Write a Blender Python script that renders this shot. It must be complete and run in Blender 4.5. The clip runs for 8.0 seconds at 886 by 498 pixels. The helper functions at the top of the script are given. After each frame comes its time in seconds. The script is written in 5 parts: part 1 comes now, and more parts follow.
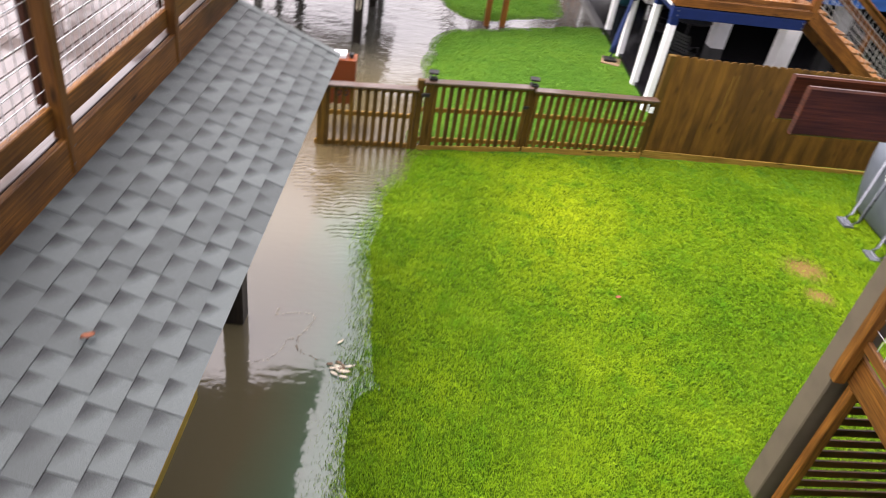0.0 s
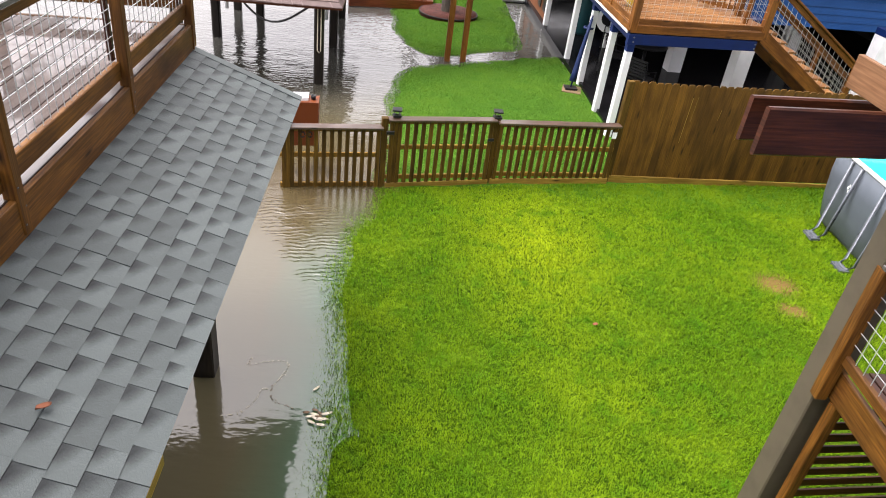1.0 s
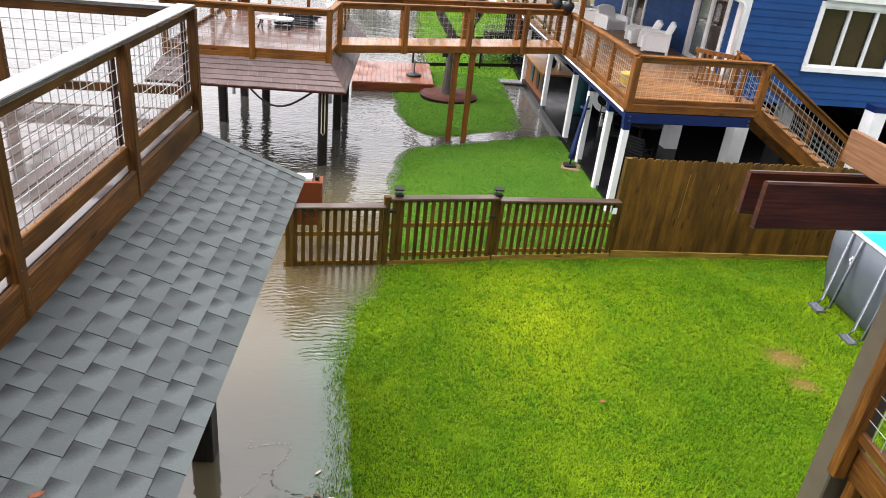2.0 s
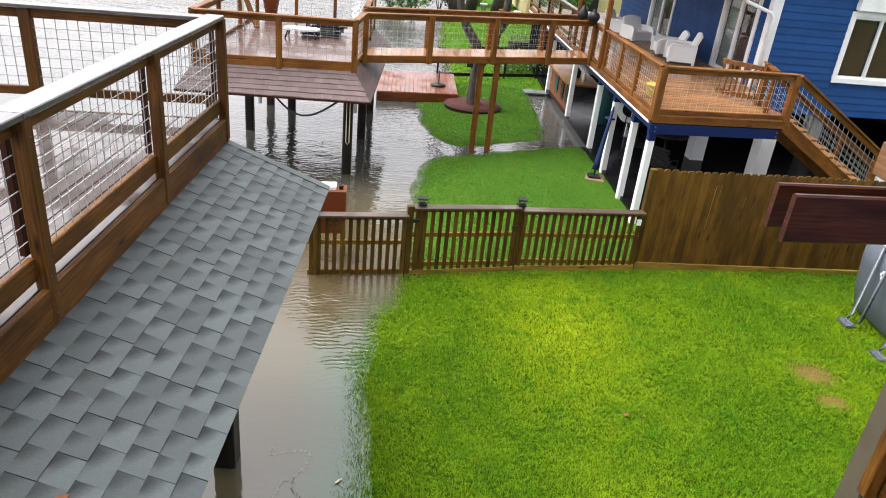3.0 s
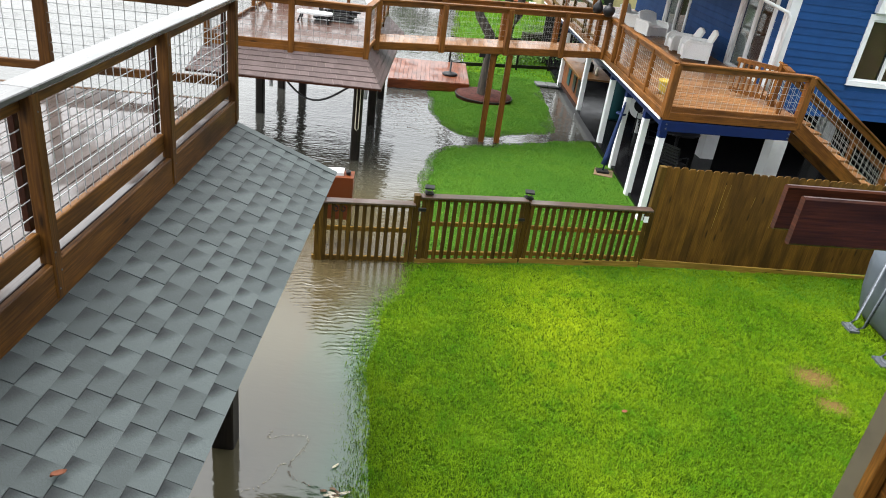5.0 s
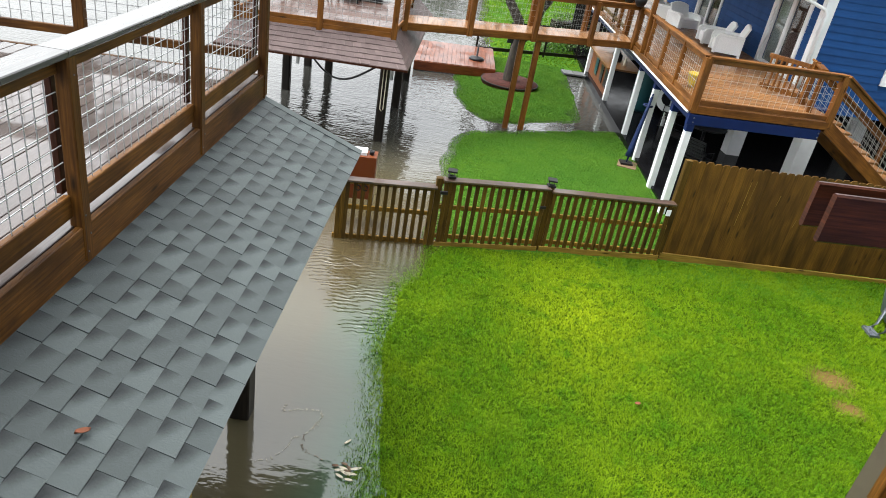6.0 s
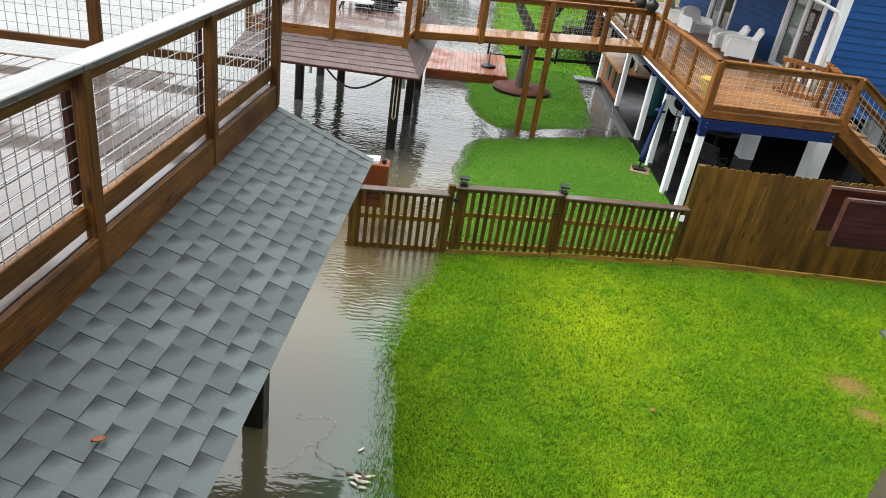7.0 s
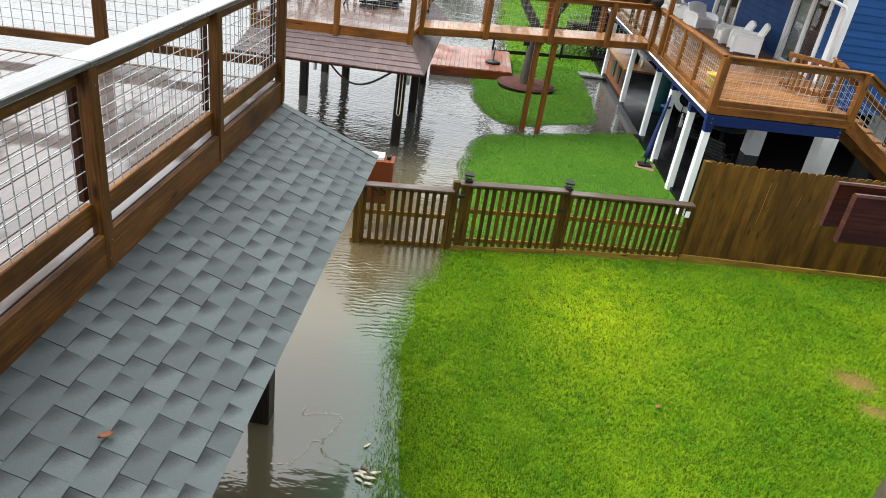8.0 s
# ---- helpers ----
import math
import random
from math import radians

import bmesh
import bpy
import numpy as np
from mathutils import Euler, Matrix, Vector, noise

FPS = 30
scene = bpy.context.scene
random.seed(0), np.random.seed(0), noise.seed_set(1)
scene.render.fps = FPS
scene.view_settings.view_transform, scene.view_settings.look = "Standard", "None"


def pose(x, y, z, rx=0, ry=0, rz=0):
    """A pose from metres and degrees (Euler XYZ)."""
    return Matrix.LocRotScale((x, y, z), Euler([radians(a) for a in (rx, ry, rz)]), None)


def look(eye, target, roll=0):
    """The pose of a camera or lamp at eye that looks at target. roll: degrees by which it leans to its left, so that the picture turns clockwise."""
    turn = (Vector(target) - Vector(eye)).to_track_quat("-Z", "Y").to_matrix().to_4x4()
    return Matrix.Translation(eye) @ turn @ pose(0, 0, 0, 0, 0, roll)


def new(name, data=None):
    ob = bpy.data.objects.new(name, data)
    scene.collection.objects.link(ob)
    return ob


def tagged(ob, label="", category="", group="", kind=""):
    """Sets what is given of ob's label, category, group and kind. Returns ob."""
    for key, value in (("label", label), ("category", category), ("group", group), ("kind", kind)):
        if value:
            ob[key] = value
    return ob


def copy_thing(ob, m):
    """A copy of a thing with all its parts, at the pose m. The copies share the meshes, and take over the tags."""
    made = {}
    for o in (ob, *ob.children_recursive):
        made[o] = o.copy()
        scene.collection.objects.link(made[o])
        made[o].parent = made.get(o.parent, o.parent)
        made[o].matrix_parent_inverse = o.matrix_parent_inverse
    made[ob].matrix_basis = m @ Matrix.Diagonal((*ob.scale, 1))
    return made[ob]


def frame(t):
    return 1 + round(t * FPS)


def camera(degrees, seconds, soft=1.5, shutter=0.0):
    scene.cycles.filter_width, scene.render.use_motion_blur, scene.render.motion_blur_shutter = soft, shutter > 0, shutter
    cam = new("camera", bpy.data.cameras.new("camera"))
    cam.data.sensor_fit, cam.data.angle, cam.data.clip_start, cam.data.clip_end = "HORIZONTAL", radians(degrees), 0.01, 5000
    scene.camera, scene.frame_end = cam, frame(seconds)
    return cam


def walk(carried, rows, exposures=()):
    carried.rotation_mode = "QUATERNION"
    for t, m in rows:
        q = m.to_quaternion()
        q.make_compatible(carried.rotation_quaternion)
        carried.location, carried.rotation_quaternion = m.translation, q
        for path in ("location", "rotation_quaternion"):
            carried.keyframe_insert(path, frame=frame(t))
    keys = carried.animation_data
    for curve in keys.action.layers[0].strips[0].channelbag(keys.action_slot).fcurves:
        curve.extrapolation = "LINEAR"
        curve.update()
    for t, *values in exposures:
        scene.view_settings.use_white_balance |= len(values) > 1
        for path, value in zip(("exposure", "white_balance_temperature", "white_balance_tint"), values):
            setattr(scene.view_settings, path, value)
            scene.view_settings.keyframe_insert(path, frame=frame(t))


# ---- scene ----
SKY, SUN = 0.55, 0.85
cam = camera(64.4, 8.0, soft=0.9, shutter=0.5)
PATH = [
    (0, (0.086, -0.013, 5.505), (0.188, 1.613, 4.344), 9.8),
    (0.2, (0.098, 0.022, 5.502), (0.2283, 1.6669, 4.3718), 7.71),
    (0.5, (0.114, 0.069, 5.497), (0.259, 1.727, 4.388), 8.3),
    (1, (0.116, 0.088, 5.492), (0.28, 1.767, 4.417), 7.5),
    (1.2, (0.116, 0.091, 5.492), (0.2832, 1.7911, 4.4519), 7.32),
    (1.3, (0.116, 0.093, 5.492), (0.2825, 1.8216, 4.4998), 7.32),
    (1.5, (0.115, 0.096, 5.493), (0.271, 1.869, 4.58), 6.4),
    (1.7, (0.115, 0.097, 5.493), (0.267, 1.8807, 4.6013), 6.26),
    (2.8, (0.112, 0.103, 5.493), (0.1924, 1.8952, 4.6089), 6.01),
    (3, (0.111, 0.104, 5.493), (0.185, 1.903, 4.624), 5.9),
    (3.5, (0.115, 0.11, 5.501), (0.171, 1.922, 4.656), 5.6),
    (4, (0.12, 0.112, 5.5), (0.173, 1.925, 4.657), 5.6),
    (4.5, (0.131, 0.121, 5.498), (0.183, 1.924, 4.635), 5.7),
    (4.7, (0.131, 0.121, 5.497), (0.1908, 1.9171, 4.6192), 6.76),
    (5.8, (0.084, 0.098, 5.461), (0.1204, 1.8664, 4.5276), 9.37),
    (6, (0.081, 0.095, 5.458), (0.101, 1.86, 4.519), 9.9),
    (6.5, (0.086, 0.083, 5.47), (0.07, 1.853, 4.539), 9.0),
    (7, (0.099, 0.08, 5.476), (0.077, 1.852, 4.548), 8.8),
    (7.5, (0.082, 0.087, 5.467), (0.057, 1.854, 4.53), 9.0),
    (8, (0.093, 0.083, 5.471), (0.06, 1.849, 4.533), 8.6),
]
walk(cam, [(t, look(eye, target, roll)) for t, eye, target, roll in PATH], [(0.0, 0.42, 6800, 24), (0.5, 0.3, 6800, 21), (1.2, 0.25, 6700, 17), (1.7, 0.15, 6650, 16), (3.0, 0.02, 6550, 14), (4.0, 0.02, 6550, 13), (4.6, 0.0, 6450, 8), (8.0, 0.0, 6450, 8)])


# ---- light: overcast sky, wide soft sun ----
world = bpy.data.worlds.new("world")
scene.world = world
world.use_nodes = True
wn, wl = world.node_tree.nodes, world.node_tree.links
sky = wn.new("ShaderNodeTexSky")
sky.sky_type = "NISHITA"
sky.sun_disc = False
sky.sun_elevation, sky.sun_rotation = radians(66), radians(-82)
sky.air_density, sky.dust_density, sky.ozone_density = 1.0, 5.0, 1.0
cloud = wn.new("ShaderNodeHueSaturation")
cloud.inputs["Saturation"].default_value = 0.12
wl.new(sky.outputs[0], cloud.inputs["Color"])
wl.new(cloud.outputs[0], wn["Background"].inputs["Color"])
wn["Background"].inputs["Strength"].default_value = SKY
sun = new("sun", bpy.data.lights.new("sun", "SUN"))
sun.data.energy, sun.data.angle, sun.data.color = SUN, radians(60), (1.0, 0.96, 0.88)
sun.matrix_world = look((-3.7, 0.52, 8.4), (0, 0, 0))


# ---- materials ----
def material(name):
    m = bpy.data.materials.new(name)
    m.use_nodes = True
    n, l = m.node_tree.nodes, m.node_tree.links
    return m, n, l, n["Principled BSDF"]


def mix_nodes(n, l, fac, a, b):
    x = n.new("ShaderNodeMix")
    x.data_type = "RGBA"
    for sock, v in ((x.inputs[0], fac), (x.inputs[6], a), (x.inputs[7], b)):
        if isinstance(v, bpy.types.NodeSocket):
            l.new(v, sock)
        elif isinstance(v, tuple):
            sock.default_value = (*v, 1)
        else:
            sock.default_value = v
    return x.outputs[2]


def ramp(n, l, src, a, b):
    r = n.new("ShaderNodeMapRange")
    r.inputs[1].default_value, r.inputs[2].default_value = a, b
    l.new(src, r.inputs[0])
    return r.outputs[0]


def noise_node(n, l, co, scale, detail=4.0, rough=0.55):
    t = n.new("ShaderNodeTexNoise")
    t.inputs["Scale"].default_value, t.inputs["Detail"].default_value, t.inputs["Roughness"].default_value = scale, detail, rough
    if co:
        l.new(co, t.inputs["Vector"])
    return t.outputs[0]


def mapped(n, l, co, scale):
    m = n.new("ShaderNodeMapping")
    m.inputs["Scale"].default_value = scale
    l.new(co, m.inputs["Vector"])
    return m.outputs[0]


def bump(n, l, b, height, strength, dist):
    x = n.new("ShaderNodeBump")
    x.inputs["Strength"].default_value, x.inputs["Distance"].default_value = strength, dist
    l.new(height, x.inputs["Height"])
    l.new(x.outputs[0], b.inputs["Normal"])


def wood(name, dark, light, rough=0.45, coat=0.0, knots=True, puddled=False, stain=0.0, pool=False, vary=(0.86, 1.12)):
    """Timber with grain along u of the mesh's UV (metres)."""
    m, n, l, b = material(name)
    co = n.new("ShaderNodeTexCoord").outputs["UV"]
    info = n.new("ShaderNodeObjectInfo").outputs["Random"]
    grain = noise_node(n, l, mapped(n, l, co, (3.0, 60.0, 1.0)), 1.0, 5.0)
    big = noise_node(n, l, mapped(n, l, co, (1.2, 5.0, 1.0)), 1.0, 3.0)
    c = mix_nodes(n, l, ramp(n, l, grain, 0.35, 0.7), dark, light)
    c = mix_nodes(n, l, ramp(n, l, big, 0.42, 0.75), c, tuple(v * 0.5 for v in dark))
    if knots:
        v = n.new("ShaderNodeTexVoronoi")
        v.inputs["Scale"].default_value = 1.0
        l.new(mapped(n, l, co, (1.6, 7.0, 1.0)), v.inputs["Vector"])
        k = ramp(n, l, v.outputs["Distance"], 0.16, 0.05)
        c = mix_nodes(n, l, k, c, tuple(x * 0.25 for x in dark))
    if stain:
        soak = noise_node(n, l, mapped(n, l, n.new("ShaderNodeTexCoord").outputs["Object"], (2.2, 2.2, 0.35)), 1.0, 4.0, 0.6)
        c = mix_nodes(n, l, ramp_to(n, l, ramp(n, l, soak, 0.48, 0.68), 0.0, stain), c, tuple(v * 0.35 for v in dark))
    hs = n.new("ShaderNodeHueSaturation")
    l.new(ramp_to(n, l, info, *vary), hs.inputs["Value"])
    l.new(c, hs.inputs["Color"])
    l.new(hs.outputs[0], b.inputs["Base Color"])
    l.new(ramp_to(n, l, big, rough - 0.12, rough + 0.16), b.inputs["Roughness"])
    b.inputs["Coat Weight"].default_value = coat
    b.inputs["Specular IOR Level"].default_value = 0.2 if coat < 0.2 or puddled else 0.5
    b.inputs["Coat Roughness"].default_value = 0.12
    if puddled:
        wet = noise_node(n, l, mapped(n, l, n.new("ShaderNodeTexCoord").outputs["Object"], (1.5, 0.8, 1.0) if pool else (1.3, 1.3, 1.3)), 1.0, 5.0, 0.6)
        lo, hi = (0.42, 0.5) if pool else (0.4, 0.54)
        film_mask = ramp(n, l, wet, lo, hi)
        l.new(ramp_to(n, l, film_mask, 0.1 * coat, coat), b.inputs["Coat Weight"])
        if pool:
            b.inputs["Coat Roughness"].default_value = 0.05
            b.inputs["Coat IOR"].default_value = 1.5
    bump(n, l, b, grain, 0.35, 0.004)
    return m


def ramp_to(n, l, src, lo, hi):
    r = n.new("ShaderNodeMapRange")
    r.inputs[3].default_value, r.inputs[4].default_value = lo, hi
    l.new(src, r.inputs[0])
    return r.outputs[0]


def paint(name, colour, rough=0.5, dirt=0.25, scale=6.0, metal=0.0, grain=0.15):
    m, n, l, b = material(name)
    b.inputs["Specular IOR Level"].default_value = 0.25 if rough > 0.2 else 0.5
    co = n.new("ShaderNodeTexCoord").outputs["Object"]
    a, f = noise_node(n, l, co, scale, 5.0), noise_node(n, l, co, scale * 14, 3.0)
    c = mix_nodes(n, l, ramp(n, l, a, 0.45, 0.8), colour, tuple(v * (1 - dirt) for v in colour))
    hs = n.new("ShaderNodeHueSaturation")
    l.new(ramp_to(n, l, n.new("ShaderNodeObjectInfo").outputs["Random"], 0.9, 1.08), hs.inputs["Value"])
    l.new(c, hs.inputs["Color"])
    l.new(hs.outputs[0], b.inputs["Base Color"])
    l.new(ramp_to(n, l, a, max(rough - 0.12, 0.02), rough + 0.1), b.inputs["Roughness"])
    b.inputs["Metallic"].default_value = metal
    bump(n, l, b, f, grain, 0.003)
    return m


M_RAIL = wood("stained_rail_wood", (0.07, 0.026, 0.005), (0.19, 0.08, 0.014), 0.5, 0.05, stain=0.5)
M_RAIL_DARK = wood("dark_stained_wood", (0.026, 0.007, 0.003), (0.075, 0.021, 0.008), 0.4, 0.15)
M_CAP = wood("wet_cap_wood", (0.07, 0.066, 0.062), (0.115, 0.112, 0.108), 0.25, 0.6)
M_DECK = wood("wet_deck_wood", (0.04, 0.024, 0.018), (0.08, 0.062, 0.054), 0.45, 1.0, False, True, pool=True)
M_CEDAR = wood("orange_cedar", (0.12, 0.043, 0.007), (0.24, 0.094, 0.016), 0.5, 0.08, stain=0.35)
M_CEDAR_DECK = wood("wet_cedar_deck", (0.2, 0.088, 0.026), (0.31, 0.15, 0.055), 0.4, 0.6, False, True)
M_ROOFDECK = wood("wet_brown_roof_deck", (0.06, 0.026, 0.016), (0.115, 0.053, 0.034), 0.4, 0.8, False, True)
M_PICKET = wood("brown_picket_wood", (0.058, 0.031, 0.003), (0.14, 0.078, 0.01), 0.6, 0.0, vary=(0.6, 1.2))
M_PRIVACY = wood("privacy_fence_wood", (0.1, 0.047, 0.006), (0.185, 0.09, 0.012), 0.65, 0.0, stain=0.8, vary=(0.76, 1.14))
M_SKIRT = wood("yellow_treated_board", (0.2, 0.12, 0.018), (0.33, 0.21, 0.04), 0.5, 0.05)
M_FRESH = wood("pale_sawn_wood", (0.12, 0.055, 0.024), (0.19, 0.1, 0.05), 0.6)
M_DOCK = wood("wet_red_dock_wood", (0.12, 0.028, 0.007), (0.2, 0.055, 0.017), 0.42, 0.55, False, True)
M_PILE = wood("dark_piling_wood", (0.008, 0.006, 0.005), (0.022, 0.017, 0.011), 0.5, 0.1)
M_POST = paint("beige_painted_post", (0.095, 0.08, 0.055), 0.6, 0.2, 4.0)
M_WIRE = paint("galvanised_wire", (0.45, 0.46, 0.47), 0.35, 0.2, 20.0, 0.4)
M_WHITE = paint("white_paint", (0.77, 0.79, 0.8), 0.45, 0.15, 3.0)
M_BLUE = paint("blue_siding_paint", (0.004, 0.052, 0.19), 0.6, 0.22, 2.0)
M_BLUE_BEAM = paint("blue_beam_paint", (0.003, 0.015, 0.085), 0.5, 0.2, 3.0)
M_BLACK = paint("black_plastic", (0.012, 0.012, 0.014), 0.4, 0.2)
# near-black, the undercroft's shade put into wall and floor underside; also plain trim
M_DARK = paint("black_shade_and_trim", (0.012, 0.011, 0.011), 0.6, 0.4)
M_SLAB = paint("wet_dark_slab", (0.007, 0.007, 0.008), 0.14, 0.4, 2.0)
# specular cut so the wet slab stays as black as the shaded undercroft
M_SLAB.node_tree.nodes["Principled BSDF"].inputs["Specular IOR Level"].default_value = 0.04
M_TERRA = paint("terracotta", (0.26, 0.075, 0.03), 0.7, 0.25)
M_YELLOW = paint("yellow_glaze", (0.6, 0.45, 0.06), 0.35, 0.15)
M_WICKER = paint("white_wicker", (0.84, 0.85, 0.85), 0.5, 0.12, 40.0, 0.0, 0.4)
M_CREAM = paint("cream_render", (0.5, 0.42, 0.22), 0.7, 0.15)
M_POOL = paint("grey_pool_vinyl", (0.1, 0.118, 0.14), 0.35, 0.15, 3.0)
M_TUBE = paint("pale_steel_tube", (0.11, 0.122, 0.14), 0.3, 0.15, 8.0, 0.3)
M_TEAL = paint("teal_plastic", (0.012, 0.06, 0.07), 0.4, 0.2)
M_BAR = paint("orange_bar_panel", (0.15, 0.05, 0.015), 0.5, 0.25)
M_MULCH = paint("red_mulch", (0.055, 0.014, 0.009), 0.85, 0.88, 12.0, 0.0, 1.0)
M_STONE = paint("wet_grey_paver", (0.16, 0.165, 0.17), 0.25, 0.35, 5.0)
M_LEAFDRY = paint("dry_leaf", (0.17, 0.06, 0.03), 0.6, 0.3, 30.0)
M_STRAW = paint("pale_debris", (0.66, 0.6, 0.47), 0.6, 0.3, 40.0)
M_SCUM = paint("brown_debris", (0.2, 0.13, 0.08), 0.7, 0.4, 40.0)
M_NAVY = paint("navy_canvas", (0.008, 0.02, 0.075), 0.6, 0.3, 8.0)
M_LAWNSHADE = paint("lawn_shade_grey_blue", (0.05, 0.09, 0.19), 0.5, 0.2, 2.0)


def bark_material():
    m, n, l, b = material("tree_bark")
    co = n.new("ShaderNodeTexCoord").outputs["Object"]
    a = noise_node(n, l, mapped(n, l, co, (14, 14, 3)), 1.0, 6.0)
    l.new(mix_nodes(n, l, ramp(n, l, a, 0.35, 0.7), (0.018, 0.014, 0.011), (0.065, 0.05, 0.037)), b.inputs["Base Color"])
    b.inputs["Roughness"].default_value = 0.75
    bump(n, l, b, a, 0.9, 0.03)
    return m


def glass_material():
    m, n, l, b = material("window_glass")
    b.inputs["Base Color"].default_value = (0.75, 0.8, 0.8, 1)
    b.inputs["Roughness"].default_value = 0.02
    b.inputs["Transmission Weight"].default_value = 1.0
    b.inputs["IOR"].default_value = 1.45
    return m


def water_material():
    """Muddy flood water: opaque silt under a clear rippled surface."""
    m, n, l, b = material("flood_water")
    co = n.new("ShaderNodeTexCoord").outputs["Object"]
    water_mix = n.new("ShaderNodeMix")
    water_mix.data_type = "RGBA"
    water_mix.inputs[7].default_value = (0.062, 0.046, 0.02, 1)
    l.new(water_mix.outputs[2], b.inputs["Base Color"])
    silt = noise_node(n, l, mapped(n, l, co, (0.6, 0.35, 1)), 1.0, 3.0)
    b.inputs["IOR"].default_value = 1.78
    sep = n.new("ShaderNodeSeparateXYZ")
    l.new(co, sep.inputs[0])

    def maths(op, a, b_, c_=None):
        x = n.new("ShaderNodeMath")
        x.operation = op
        for k, v in enumerate((a, b_, c_)):
            if isinstance(v, bpy.types.NodeSocket):
                l.new(v, x.inputs[k])
            elif v is not None:
                x.inputs[k].default_value = v
        return x.outputs[0]

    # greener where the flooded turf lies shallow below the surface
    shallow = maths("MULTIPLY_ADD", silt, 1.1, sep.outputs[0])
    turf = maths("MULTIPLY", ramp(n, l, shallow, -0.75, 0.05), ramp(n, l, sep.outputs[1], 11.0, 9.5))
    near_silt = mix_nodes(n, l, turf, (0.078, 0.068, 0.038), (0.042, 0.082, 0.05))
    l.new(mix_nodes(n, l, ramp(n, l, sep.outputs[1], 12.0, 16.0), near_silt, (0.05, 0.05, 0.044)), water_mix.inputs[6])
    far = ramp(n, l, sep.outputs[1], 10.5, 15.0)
    swell = noise_node(n, l, mapped(n, l, co, (1.9, 3.2, 1)), 1.0, 2.0, 0.5)
    fine = noise_node(n, l, mapped(n, l, co, (4.5, 11.0, 1)), 1.0, 2.0, 0.5)
    gust = ramp(n, l, noise_node(n, l, mapped(n, l, co, (0.3, 0.35, 1)), 1.0, 2.0), 0.38, 0.6)
    roll = maths("MULTIPLY", noise_node(n, l, mapped(n, l, co, (0.45, 1.5, 1)), 1.0, 3.0, 0.55), maths("MULTIPLY", ramp(n, l, sep.outputs[1], 20.0, 34.0), 2.6))
    open_water = maths("MULTIPLY", maths("MULTIPLY_ADD", fine, 0.6, maths("MULTIPLY", swell, 1.0)), maths("MULTIPLY_ADD", gust, 0.7, 0.3))
    # murky brown along the fence line, with the fence's dark reflection painted in
    fence_brown_dist = maths("MULTIPLY_ADD", silt, 3.0, maths("ABSOLUTE", maths("SUBTRACT", sep.outputs[1], 10.4), 0.0))
    fence_brown = ramp(n, l, fence_brown_dist, 4.2, 1.6)
    l.new(fence_brown, water_mix.inputs[0])
    l.new(ramp_to(n, l, fence_brown, 0.06, 0.24), b.inputs["Roughness"])
    # a wind-ruffled streak beside the lawn, running out from the fence
    ax = maths("SUBTRACT", sep.outputs[0], maths("MULTIPLY_ADD", sep.outputs[1], -0.42, 2.72))
    streak = maths("MULTIPLY", ramp(n, l, maths("ABSOLUTE", ax, 0.0), 0.75, 0.0), maths("MULTIPLY", ramp(n, l, sep.outputs[1], 6.6, 8.2), ramp(n, l, sep.outputs[1], 10.4, 9.0)))
    torn = noise_node(n, l, mapped(n, l, co, (1.6, 2.6, 1)), 1.0, 3.0, 0.6)
    streak = maths("MULTIPLY", streak, ramp(n, l, torn, 0.36, 0.62))
    wave = n.new("ShaderNodeTexWave")
    wave.inputs["Scale"].default_value, wave.inputs["Distortion"].default_value, wave.inputs["Detail Scale"].default_value = 1.0, 7.0, 1.3
    wave.inputs["Detail"].default_value = 3.0
    rot = n.new("ShaderNodeMapping")
    rot.inputs["Rotation"].default_value = (0, 0, radians(78))
    rot.inputs["Scale"].default_value = (3.4, 3.4, 1)
    l.new(co, rot.inputs["Vector"])
    l.new(rot.outputs[0], wave.inputs["Vector"])
    ruffle = maths("MULTIPLY", maths("MULTIPLY", wave.outputs["Fac"], streak), maths("MULTIPLY_ADD", fine, 0.8, 0.1))
    calm = maths("MULTIPLY", noise_node(n, l, mapped(n, l, co, (0.9, 2.0, 1)), 1.0, 1.0, 0.4), 0.2)
    calm = maths("MULTIPLY_ADD", fine, 0.11, calm)

    height = maths("ADD", maths("ADD", roll, maths("MULTIPLY_ADD", open_water, maths("MULTIPLY", far, 0.62), calm)), maths("MULTIPLY", ruffle, 1.1))

    bump(n, l, b, height, 0.5, 0.06)
    return m


